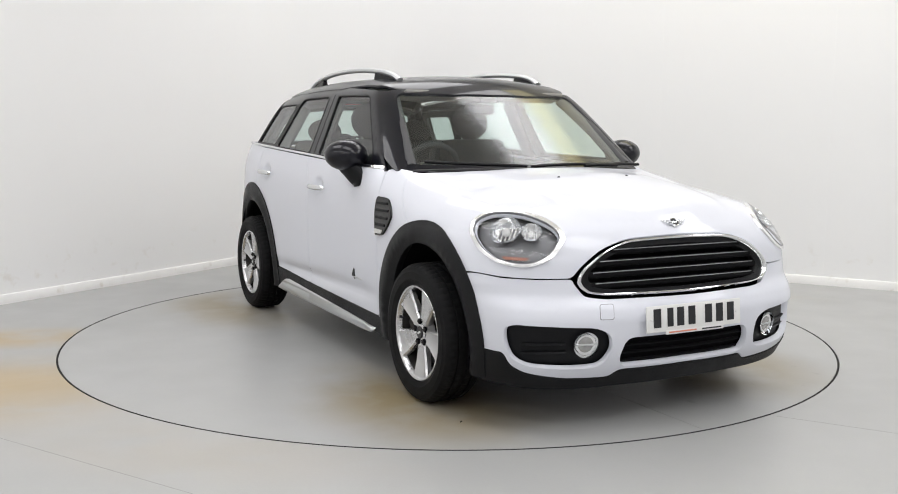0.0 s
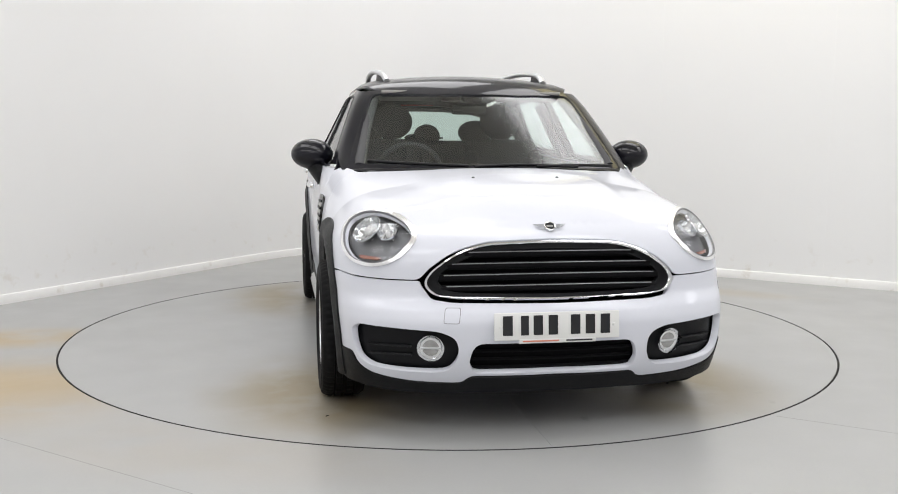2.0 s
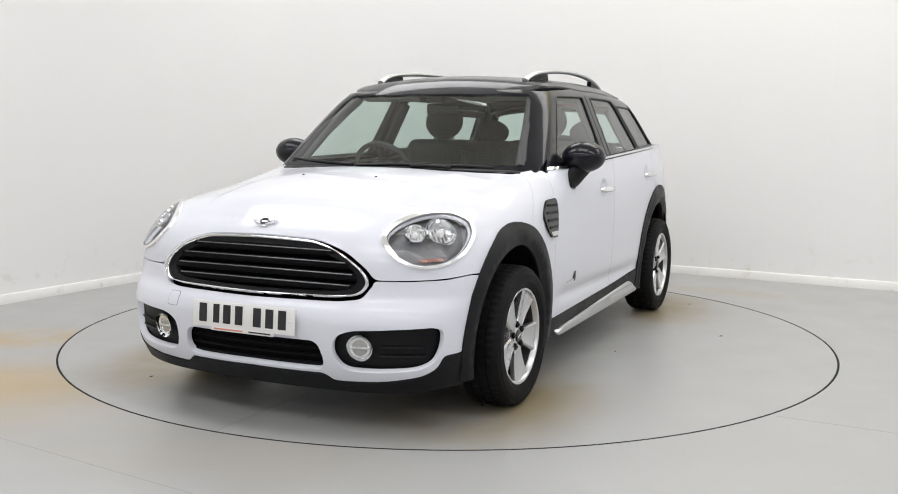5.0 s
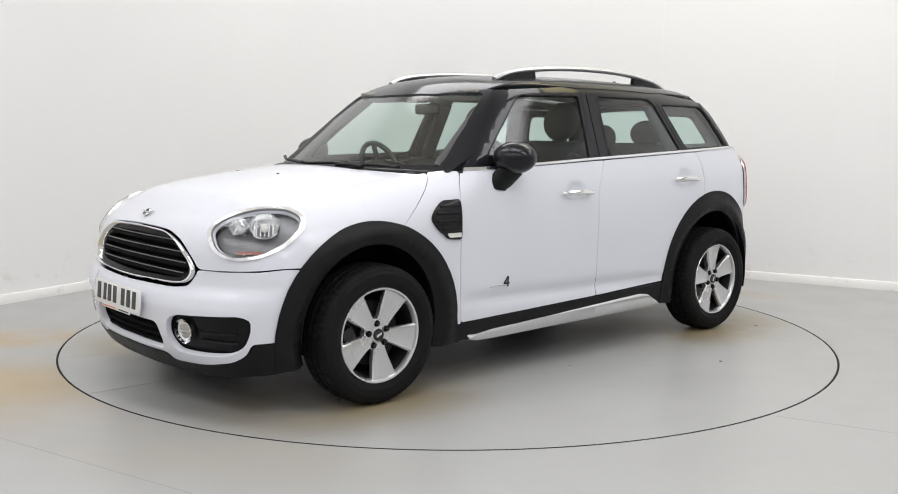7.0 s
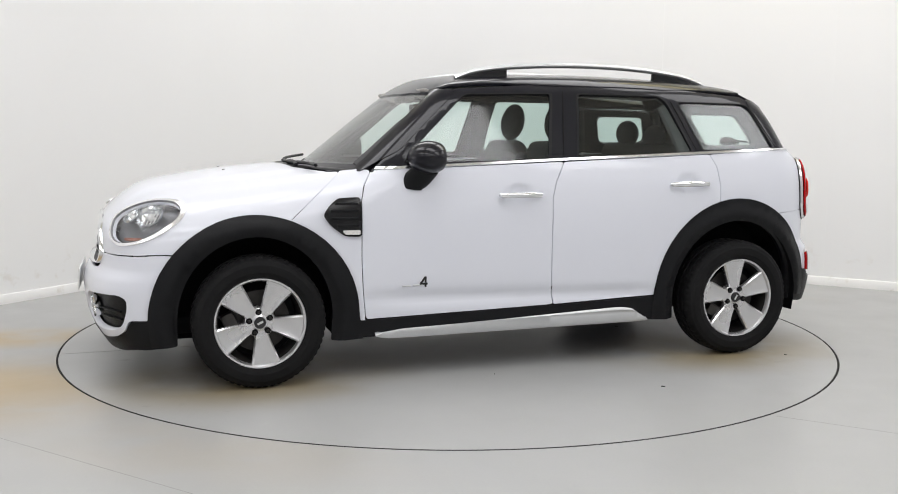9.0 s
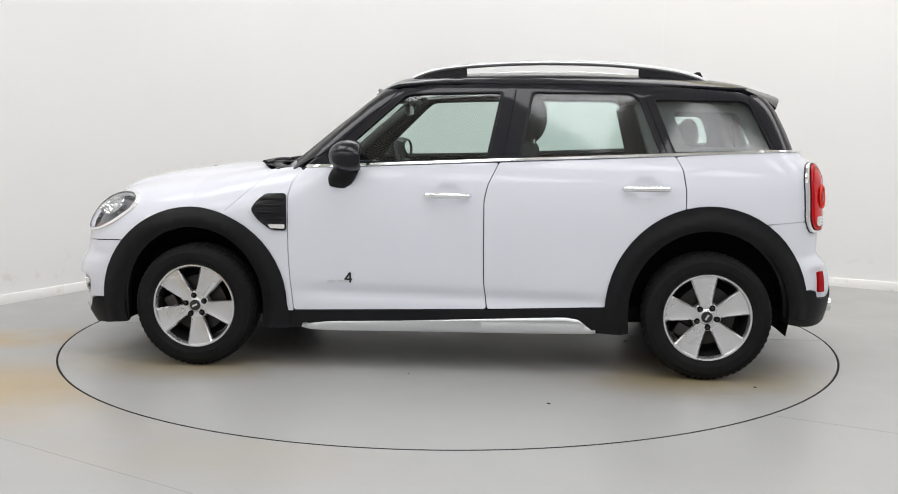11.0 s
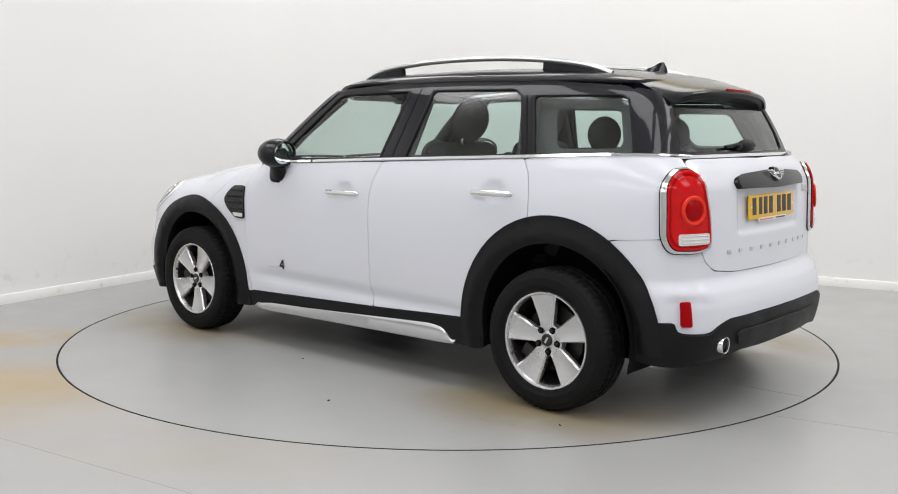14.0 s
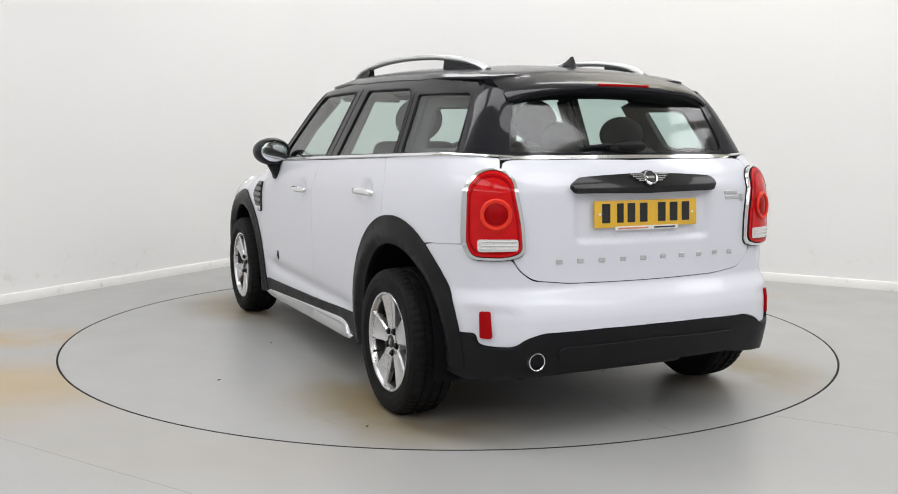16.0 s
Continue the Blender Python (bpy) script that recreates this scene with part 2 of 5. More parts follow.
def sweep(path, rx, ry=None, bm=None, seg=12, up=Vector((0, 0, 1)), taper=None):
    """An oval tube along a path of points."""
    ry = ry or rx
    bm2 = bmesh.new()
    pts = [Vector(p) for p in path]
    rings = []
    for i, p in enumerate(pts):
        d = (pts[min(i + 1, len(pts) - 1)] - pts[max(i - 1, 0)]).normalized()
        side = d.cross(up).normalized()
        top = side.cross(d).normalized()
        k = taper[i] if taper else 1
        rings.append([bm2.verts.new(p + k * (side * rx * math.cos(a) + top * ry * math.sin(a))) for a in (2 * math.pi * j / seg for j in range(seg))])
    for a, b in zip(rings, rings[1:]):
        for j in range(seg):
            bm2.faces.new((a[j], a[(j + 1) % seg], b[(j + 1) % seg], b[j]))
    bm2.faces.new(rings[0])
    bm2.faces.new(rings[-1][::-1])
    return merge(bm, bm2)


def smooth_path(points, n=8):
    """Catmull-Rom through points."""
    p = [Vector(q) for q in points]
    p = [2 * p[0] - p[1]] + p + [2 * p[-1] - p[-2]]
    out = []
    for i in range(1, len(p) - 2):
        for k in range(n):
            t = k / n
            out.append(0.5 * (2 * p[i] + (p[i + 1] - p[i - 1]) * t + (2 * p[i - 1] - 5 * p[i] + 4 * p[i + 1] - p[i + 2]) * t * t + (3 * p[i] - p[i - 1] - 3 * p[i + 1] + p[i + 2]) * t**3))
    return out + [p[-2]]


# ---- the car's form: x forward, y to its left, z up, origin on the ground midway between the axles ----
def ease(v, xs, ys):
    """Smooth curve through knots (monotone cubic)."""
    xs, ys = np.asarray(xs, float), np.asarray(ys, float)
    h, d = np.diff(xs), np.diff(ys) / np.diff(xs)
    m = np.empty(len(xs))
    m[0], m[-1] = d[0], d[-1]
    for i in range(1, len(xs) - 1):
        m[i] = 0 if d[i - 1] * d[i] <= 0 else 2 * d[i - 1] * d[i] / (d[i - 1] + d[i])
    v = np.asarray(v, float)
    k = np.clip(np.searchsorted(xs, v) - 1, 0, len(xs) - 2)
    s = (v - xs[k]) / h[k]
    sc = np.clip(s, 0, 1)
    y = (2 * sc**3 - 3 * sc**2 + 1) * ys[k] + (sc**3 - 2 * sc**2 + sc) * h[k] * m[k] + (3 * sc**2 - 2 * sc**3) * ys[k + 1] + (sc**3 - sc**2) * h[k] * m[k + 1]
    return y + (s - sc) * h[k] * np.where(s < 0, m[0], m[-1])


def soft_max(a, b, k):
    h = np.maximum(k - np.abs(a - b), 0) / k
    return np.maximum(a, b) + h * h * k / 4


def belt(x):
    return 1.066 - 0.0405 * x


def body(p):
    """Below the windows: negative inside."""
    x, y, z = p[..., 0], np.abs(p[..., 1]), p[..., 2]
    half = ease(z, (0.15, 0.35, 0.55, 0.78, 0.92, 1.02, 1.16), (0.850, 0.868, 0.880, 0.886, 0.879, 0.862, 0.820))
    half = half - 0.028 * (np.maximum(x - 1.15, 0) / 0.8) ** 2 - 0.085 * (np.maximum(-1.1 - x, 0) / 0.8) ** 2
    front = ease(z, (0.15, 0.27, 0.36, 0.45, 0.505, 0.570, 0.70, 0.80, 0.90), (2.06, 2.13, 2.155, 2.160, 2.146, 2.108, 2.090, 2.060, 1.99)) - 0.20 * y**2 - 0.45 * y**8
    rear = ease(z, (0.15, 0.30, 0.40, 0.48, 0.545, 0.615, 0.80, 0.98, 1.06, 1.14), (-1.99, -2.05, -2.065, -2.06, -2.04, -1.99, -1.985, -1.975, -1.94, -1.865)) + 0.15 * y**2 + 0.3 * y**8
    top = ease(x, (0.6, 0.9, 1.174, 1.537, 1.81, 2.0, 2.15), (1.12, 1.062, 1.034, 0.992, 0.945, 0.895, 0.84))
    top = top - (0.015 + 0.06 * np.clip((x - 0.75) / 0.6, 0, 1)) * (y / 0.7) ** 2
    top = np.where(x < 0.75, top + 0.4 * (0.75 - x), top)
    f = soft_max(x - front, (z - top), 0.16)
    f = soft_max(f, y - half, 0.09 + 0.13 * np.clip((z - 0.6) / 0.2, 0, 1) * np.clip((x - 0.3) / 0.5, 0, 1))
    return soft_max(f, rear - x, 0.16)


def cabin(p):
    """The glasshouse and roof: negative inside."""
    x, y, z = p[..., 0], np.abs(p[..., 1]), p[..., 2]
    lean = ease(x, (-1.9, -1.6, -0.7, 0.0, 0.6, 1.2), (0.095, 0.085, 0.048, 0.028, 0.020, 0.018))
    half = 0.828 - 0.40 * (z - 1.06) - lean * (0.3 + 0.7 * np.clip((z - 1.06) / 0.4, 0, 1.3)) - 0.045 * np.maximum(x - 0.0, 0) ** 2 - 0.035 * np.maximum(-0.7 - x, 0) ** 2
    front = ease(z, (1.0, 1.25, 1.46, 1.56), (1.01, 0.70, 0.43, 0.30)) - 0.28 * y**2
    rear = ease(z, (1.10, 1.25, 1.42, 1.5), (-1.85, -1.79, -1.70, -1.65)) + 0.15 * y**2
    top = ease(x, (-1.9, -1.4, -1.0, -0.5, 0.0, 0.3, 0.5), (1.42, 1.520, 1.548, 1.560, 1.552, 1.523, 1.485)) - 0.032 * (y / 0.5) ** 2
    f = soft_max(x - front, z - top, 0.08)
    f = soft_max(f, rear - x, 0.10)
    return soft_max(f, y - half, 0.09)


def sphere_mode(cx, cz, way):
    """Panels seen from a point inside the car, for the nose (way 1) and the tail (way -1)."""
    def flat(p):
        x, y, z = (np.asarray(p, float) - (cx, 0, cz)).T
        return np.stack([np.arctan2(z, way * x), np.arctan2(y, np.hypot(x, z))], -1) * 0.85

    def rays(uv):
        a, b = uv[:, 0] / 0.85, uv[:, 1] / 0.85
        d = np.stack([way * np.cos(b) * np.cos(a), np.sin(b), np.cos(b) * np.sin(a)], -1)
        return np.broadcast_to((cx, 0.0, cz), d.shape), d, 1.6
    return flat, rays


def straight_mode(e1, e2, d, base, reach):
    """Panels seen along one direction."""
    e1, e2, d, base = (np.asarray(v, float) for v in (e1, e2, d, base))

    def flat(p):
        p = np.asarray(p, float)
        return np.stack([p @ e1, p @ e2], -1)

    def rays(uv):
        o = uv[:, :1] * e1 + uv[:, 1:] * e2 + base
        return o, np.broadcast_to(d, o.shape), reach
    return flat, rays


H2 = math.sqrt(0.5)
MODES = {"side": straight_mode((1, 0, 0), (0, 0, 1), (0, 1, 0), (0, 0.2, 0), 1.2),
         "top": straight_mode((1, 0, 0), (0, 1, 0), (0, 0, 1), (0, 0, 1.0), 1.0),
         "ahead": straight_mode((0, 1, 0), (0, 0, 1), (1, 0, 0), (-0.5, 0, 0), 3.0),
         "behind": straight_mode((0, 1, 0), (0, 0, 1), (-1, 0, 0), (-1.0, 0, 0), 1.6),
         "corner": straight_mode((H2, H2, 0), (0, 0, 1), (-H2, H2, 0), (-0.7, 0.7, 0), 1.6),
         "front_corner": straight_mode((H2, -H2, 0), (0, 0, 1), (H2, H2, 0), (0.283, 0.283, 0), 1.0),
         "nose": sphere_mode(1.2, 0.55, 1), "tail": sphere_mode(-1.2, 0.70, -1)}


def inside(poly, q):
    """Even-odd test of points q against a closed polygon."""
    x, y = q[:, 0], q[:, 1]
    a, b = poly, np.roll(poly, -1, 0)
    hit = np.zeros(len(q), bool)
    for (x0, y0), (x1, y1) in zip(a, b):
        if y0 != y1:
            hit ^= ((y0 > y) != (y1 > y)) & (x < (x1 - x0) * (y - y0) / (y1 - y0) + x0)
    return hit


def round_loop(points, r, step):
    """A closed outline with rounded corners, in short steps."""
    p = [np.asarray(v, float) for v in points]
    out = []
    n = len(p)
    for i in range(n):
        a, b, c = p[i - 1], p[i], p[(i + 1) % n]
        la, lc = np.linalg.norm(a - b), np.linalg.norm(c - b)
        k = min(r, 0.48 * la, 0.48 * lc)
        s, e = b + (a - b) * k / la, b + (c - b) * k / lc
        bend = abs((b - a)[0] * (c - b)[1] - (b - a)[1] * (c - b)[0]) / (la * lc)
        m = 6 if bend > 0.2 else 3
        out += [(1 - t) ** 2 * s + 2 * t * (1 - t) * b + t * t * e for t in np.linspace(0, 1, m)]
    dense = []
    for a, b in zip(out, out[1:] + out[:1]):
        k = max(1, int(np.linalg.norm(b - a) / step))
        dense += [a + (b - a) * j / k for j in range(k)]
    keep = [dense[0]]
    for v in dense[1:]:
        if np.linalg.norm(v - keep[-1]) > 0.0015:
            keep.append(v)
    return np.array(keep)


def skin(field, mode, uv):
    """Points on the car's surface along a mode's rays, and their normals."""
    o, d, reach = MODES[mode][1](uv)
    lo, hi = np.zeros(len(uv)), np.full(len(uv), reach)
    for _ in range(34):
        mid = (lo + hi) / 2
        out = field(o + d * mid[:, None]) > 0
        hi, lo = np.where(out, mid, hi), np.where(out, lo, mid)
    p = o + d * lo[:, None]
    g = np.stack([field(p + np.eye(3)[k] * 0.004) - field(p - np.eye(3)[k] * 0.004) for k in range(3)], -1)
    return p, g / np.maximum(np.linalg.norm(g, axis=1, keepdims=True), 1e-9)


def flatten(points, mode, sym):
    pts = []
    for p in points:
        if len(p) == 2:
            p = {"side": (p[0], 0.9, p[1]), "top": (p[0], p[1], 1), "ahead": (0, *p), "behind": (0, *p)}[mode]
        pts.append(p)
    if sym:
        pts = pts + [(x, -y, z) for x, y, z in pts[::-1] if abs(y) > 1e-6]
    return MODES[mode][0](np.array(pts))


def panel(name, outline, mode, mat, parent, field=body, off=0.0, depth=0.016, holes=(), step=0.045, r=0.02, hole_r=0.03, label="", sym=False, flip=False, relief=None):
    """A sheet of bodywork: an outline laid on the car's surface, off proud of it, with its edge turned in by depth."""
    loops = [round_loop(flatten(outline, mode, sym), r, step * 0.6)]
    loops += [round_loop(flatten(h, mode, False), hole_r, step * 0.6) for h in holes]
    lo, hi = loops[0].min(0), loops[0].max(0)
    gx, gy = np.meshgrid(np.arange(lo[0], hi[0], step), np.arange(lo[1], hi[1], step))
    gx = gx + (np.arange(gx.shape[0]) % 2)[:, None] * step / 2
    q = np.stack([gx.ravel(), gy.ravel()], -1)
    ok = np.zeros(len(q), bool)
    for l in loops:
        ok ^= inside(l, q)
    q = q[ok]
    edge = np.concatenate(loops)
    if len(q):
        near = np.min(np.linalg.norm(q[:, None] - edge[None], axis=2), axis=1)
        q = q[near > step * 0.45]
    edges, k = [], 0
    for l in loops:
        edges += [(k + i, k + (i + 1) % len(l)) for i in range(len(l))]
        k += len(l)
    uv = np.concatenate([edge, q])
    res = geometry.delaunay_2d_cdt([Vector(v) for v in uv], edges, [], 0, 1e-7)
    uv = np.array([tuple(v) for v in res[0]])
    faces = [f for f in res[2] if len(f) == 3]
    cen = np.array([uv[list(f)].mean(0) for f in faces])
    ok = np.zeros(len(cen), bool)
    for l in loops:
        ok ^= inside(l, cen)
    faces = [f for f, keep in zip(faces, ok) if keep]
    p, n = skin(field, mode, uv)
    lift = off + (relief(p) if relief else 0)
    if relief:
        g = np.stack([relief(p + np.eye(3)[i] * 0.004) - relief(p - np.eye(3)[i] * 0.004) for i in range(3)], -1) / 0.008
        g = g - n * (g * n).sum(1, keepdims=True)
    p = p + n * (lift[:, None] if relief else lift)
    if relief:
        n = n - g
        n = n / np.linalg.norm(n, axis=1, keepdims=True)
    a, b, c = (p[[f[i] for f in faces]] for i in range(3))
    turn = (np.cross(b - a, c - a) * n[[f[0] for f in faces]]).sum(1) < 0
    faces = [f[::-1] if t else f for f, t in zip(faces, turn)]
    count = {}
    for f in faces:
        for e in ((f[0], f[1]), (f[1], f[2]), (f[2], f[0])):
            count[e] = 1
    rim = [e for e in count if (e[1], e[0]) not in count]
    verts, polys, normals = list(p), list(faces), [n[i] for f in faces for i in f]
    if depth:
        at = {}
        for e in rim:
            for i in e:
                if i not in at:
                    at[i] = len(verts)
                    verts += [p[i], p[i] - n[i] * depth]
        for i, j in rim:
            d = p[j] - p[i]
            s = np.cross(d, n[i])
            s = s / max(np.linalg.norm(s), 1e-9)
            polys.append((at[i], at[i] + 1, at[j] + 1, at[j]))
            lead = (s + n[i]) / np.linalg.norm(s + n[i])
            normals += [lead, s, s, lead]
    verts, normals = np.array(verts), np.array(normals)
    if flip:
        verts = verts * (1, -1, 1)
        mirrored = []
        k = 0
        order = []
        for f in polys:
            mirrored.append(tuple(reversed(f)))
            order += list(range(k, k + len(f)))[::-1]
            k += len(f)
        polys, normals = mirrored, normals[order] * (1, -1, 1)
    return link_mesh(name, verts, polys, mat, parent, label, normals)


def on_skin(point, mode, field=body, off=0.0):
    """The place on the surface for a point near it, and a frame whose z is the surface's normal and whose y is up."""
    p, n = skin(field, mode, MODES[mode][0](np.array([point])))
    z = Vector(n[0])
    x = Vector((0, 0, 1)).cross(z).normalized()
    y = z.cross(x)
    m = Matrix((x, y, z)).transposed().to_4x4()
    m.translation = Vector(p[0]) + z * off
    return m


def mirrored(m):
    """The same pose on the other side of the car (for shapes that are even in their local x)."""
    f = Matrix.Diagonal((1, -1, 1, 1))
    return f @ m @ Matrix.Diagonal((-1, 1, 1, 1))


def arc(cx, cz, a, b, start, end, n=14):
    return [(cx + a * math.cos(radians(start + (end - start) * i / n)), cz + b * math.sin(radians(start + (end - start) * i / n))) for i in range(n + 1)]


def side_pt(x, z, field=body):
    """The surface point of the car's left side at x and z."""
    return tuple(float(v) for v in skin(field, "side", np.array([(x, z)]))[0][0])


# ---- the studio ----
JOINTS = (((-2.30, -1.77), (-0.75, -2.74)), ((1.46, -1.70), (2.60, -2.34)))
HUB_Y, RADIUS = 0.095, 2.2890  # the turntable's axis and its pit

def room():
    corner, west, east = Vector((-1.131, 4.436, 0)), Vector((-0.5, -0.866, 0)), Vector((0.866, -0.5, 0))
    t = 1.4
    a, b = corner + west * t, corner + east * t
    cove = [(1 - k) ** 2 * a + 2 * k * (1 - k) * corner + k * k * b for k in (i / 64 for i in range(65))]
    far_w, far_e = corner + west * 14, corner + east * 12
    far = far_w + far_e - corner
    height = 4.2

    def wall(name, path, label, mat=WALL):
        verts, faces = [], []
        for i, p in enumerate(path):
            d = (path[min(i + 1, len(path) - 1)] - path[max(i - 1, 0)]).normalized()
            out = Vector((-d.y, d.x, 0)) * 0.15
            verts += [p, p + Vector((0, 0, height)), p + out, p + out + Vector((0, 0, height))]
        for i in range(len(path) - 1):
            k = 4 * i
            faces += [(k, k + 4, k + 5, k + 1), (k + 2, k + 3, k + 7, k + 6), (k + 1, k + 5, k + 7, k + 3), (k, k + 2, k + 6, k + 4)]
        e = 4 * (len(path) - 1)
        faces += [(0, 1, 3, 2), (e, e + 2, e + 3, e + 1)]
        return tagged(link_mesh(name, verts, faces, mat, smooth=False), label, "wall", kind="structure")

    wall("wall_back", [far_w] + cove + [far_e], "white painted studio wall curving round its corner")
    # these two walls stay out of view; their grey holds down the fill light
    wall("wall_front", [far_e, far], "unseen wall behind the camera, greyed to cut fill light", WALL_GREY)
    wall("wall_side", [far, far_w], "unseen wall beside the camera, greyed to cut fill light", WALL_GREY)
    # wall boards meet in fine upright seams
    for s, h in ((3.46, 0.0025), (4.876, 0.002)):
        p = corner + east * s
        m = Matrix.Translation(p + Vector((0, 0, 1.25))) @ Matrix.Rotation(math.atan2(east.y, east.x), 4, "Z")
        tagged(part("wall_seam", block(0.003, 0.003, 2.3, m, 0, 1), WALL, None), "fine upright seam between white wall boards", "seam", kind="structure")
    # skirting board
    def skirting(name, path):
        bm = bmesh.new()
        rings = []
        for i, p in enumerate(path):
            d = (path[min(i + 1, len(path) - 1)] - path[max(i - 1, 0)]).normalized()
            inn = Vector((d.y, -d.x, 0))
            rings.append([bm.verts.new(p + inn * o + Vector((0, 0, z))) for o, z in ((-0.002, 0), (0.022, 0), (0.022, 0.056), (0.014, 0.068), (-0.002, 0.070))])
        for u, v in zip(rings, rings[1:]):
            for k in range(4):
                bm.faces.new((u[k], v[k], v[k + 1], u[k + 1]))
        tagged(part(name, bm, SKIRT, None), "scuffed white skirting board along the wall", "skirting", kind="structure")
    skirting("baseboard", [far_w + (corner + west * t - far_w) * k / 4 for k in range(4)] + cove + [far_e])
    # floor with a round pit for the turntable
    n, verts, faces = 160, [], []
    for i in range(n):
        c, s = math.cos(2 * math.pi * i / n), math.sin(2 * math.pi * i / n)
        verts += [(RADIUS * c, RADIUS * s, -0.05), (RADIUS * c, RADIUS * s, 0), (17 * c, 17 * s, 0)]
    for i in range(n):
        a, b = 3 * i, 3 * ((i + 1) % n)
        faces += [(a, a + 1, b + 1, b), (a + 1, a + 2, b + 2, b + 1)]
    faces.append(tuple(3 * i for i in range(n)))
    ground = link_mesh("floor", verts, faces, FLOOR, smooth=False)
    ground.location.y = HUB_Y
    tagged(ground, "grey painted concrete floor with ochre water stains", "floor", kind="structure")
    for p, q in JOINTS:
        d = Vector(q) - Vector(p)
        c = (Vector(p) + Vector(q)) / 2
        m = Matrix.Translation((c.x, c.y, 0.0)) @ Matrix.Rotation(math.atan2(d.y, d.x), 4, "Z")
        tagged(part("floor_joint", block(d.length, 0.0022, 0.0008, m, 0), JOINT, None), "fine hairline joint in the grey floor paint", "joint", kind="structure")
    bm = bmesh.new()
    mid = (far_w + far_e) / 2
    ang = math.atan2(east.y, east.x)
    block(12.6, 14.6, 0.1, Matrix.Translation((mid.x, mid.y, height + 0.05)) @ Matrix.Rotation(ang, 4, "Z"), 0, bm=bm)
    tagged(part("ceiling", bm, CEIL, None), "plain cream-yellow studio ceiling", "ceiling", kind="structure")
    # ceiling lights in rows along the long walls
    def ceiling_light(name, sx, sy, label, group):
        thing = new(name)
        tagged(thing, label, "ceiling light", group, "")
        bm = None
        for lx, ly, x, y in ((sx + 0.06, 0.03, 0, sy / 2 + 0.015), (sx + 0.06, 0.03, 0, -sy / 2 - 0.015), (0.03, sy, sx / 2 + 0.015, 0), (0.03, sy, -sx / 2 - 0.015, 0)):
            bm = block(lx, ly, 0.06, Matrix.Translation((x, y, -0.03)), 0.004, 1, bm)
        part("frame", bm, SKIRT, thing)
        part("backing", block(sx, sy, 0.01, Matrix.Translation((0, 0, -0.006)), 0), CEIL, thing)
        return thing
    proto = None
    for u in (1.6, 4.5, 7.4, 10.3):
        for v in (1.6, 5.1, 8.6, 12.1):
            p = corner + east * u + west * v
            m = Matrix.Translation((p.x, p.y, height)) @ Matrix.Rotation(ang, 4, "Z")
            if proto is None:
                proto = ceiling_light("ceiling_light", 2.4, 1.3, "white rectangular ceiling light under the ceiling", "ceiling lights")
                proto.matrix_basis = m
            else:
                copy_thing(proto, m)
            area_lamp(p.x, p.y, height - 0.045, 2.38, 1.28, LIGHT_W, ang)
    p = corner + east * 4.5 + west * 0.55
    ceiling_light("ceiling_light", 2.4, 0.6, "narrow yellow-toned ceiling light beside the wall", "").matrix_basis = Matrix.Translation((p.x, p.y, height)) @ Matrix.Rotation(ang, 4, "Z")
    area_lamp(p.x, p.y, height - 0.045, 2.38, 0.58, 11.0, ang, 0, (1.0, 0.87, 0.42))


room()

# ---- the turntable ----
def make_turntable():
    table = new("turntable")
    tagged(table, "round grey painted turntable set flush in the floor", "turntable")
    bm = lathe([(0.0, -0.04), (RADIUS - 0.011, -0.04), (RADIUS - 0.011, -0.004), (RADIUS - 0.0125, 0.0), (0.0, 0.0)], Matrix.Rotation(radians(90), 4, "X"), 192)
    part("deck", bm, DISC, table, angle=20)
    # dark ring over the deck's side, painting in the shade of the gap
    part("deck_edge", lathe([(RADIUS - 0.0109, -0.045), (RADIUS - 0.0109, -0.0025)], Matrix.Rotation(radians(90), 4, "X"), 192), GAP, table, "side of the deck, coloured dark as shade in the gap")
    part("rubber_seal", lathe([(RADIUS - 0.011, -0.004), (RADIUS - 0.010, 0.0010), (RADIUS - 0.002, 0.0010), (RADIUS - 0.001, -0.004)], Matrix.Rotation(radians(90), 4, "X"), 192), GAP, table, "black rubber seal round the deck")
    part("plate_seam", block(4.53, 0.006, 0.002, Matrix.Translation((0, 0.02, 0.0002)), 0), DISC, table, "faint joint across the deck")
    rng = random.Random(4)
    for _ in range(7):
        a, d = rng.uniform(0, 6.28), rng.uniform(1.0, 2.1)
        m = Matrix.Translation((d * math.cos(a), d * math.sin(a), 0.001)) @ Matrix.Rotation(rng.uniform(0, 3), 4, "Z")
        part("grit", block(rng.uniform(0.008, 0.02), rng.uniform(0.006, 0.012), 0.003, m, 0.001, 1), GAP, table, "small dark speck of dirt")
    return table


turntable = make_turntable()

# ---- the car ----
car = new("car")
tagged(car, "white compact crossover car with black roof and arches on the turntable", "car")
SIDES = (False, True)
DOOR_FRONT = [(0.797, 0.289), (0.812, 0.45), (0.819, 0.60), (0.818, 0.886), (0.800, 0.96), (0.755, 1.030)]
DOOR_MID = [(-0.221, 0.316), (-0.205, 0.45), (-0.203, 0.60), (-0.203, 0.88), (-0.222, 0.96), (-0.276, 1.070)]
DOOR_REAR = [(-1.160, 1.106), (-1.196, 1.044), (-1.214, 0.938), (-1.214, 0.845)]
G = 0.0028  # half a shut line


def shift(pts, dx, dz=0.0):
    return [(x + dx, z + dz) for x, z in pts]


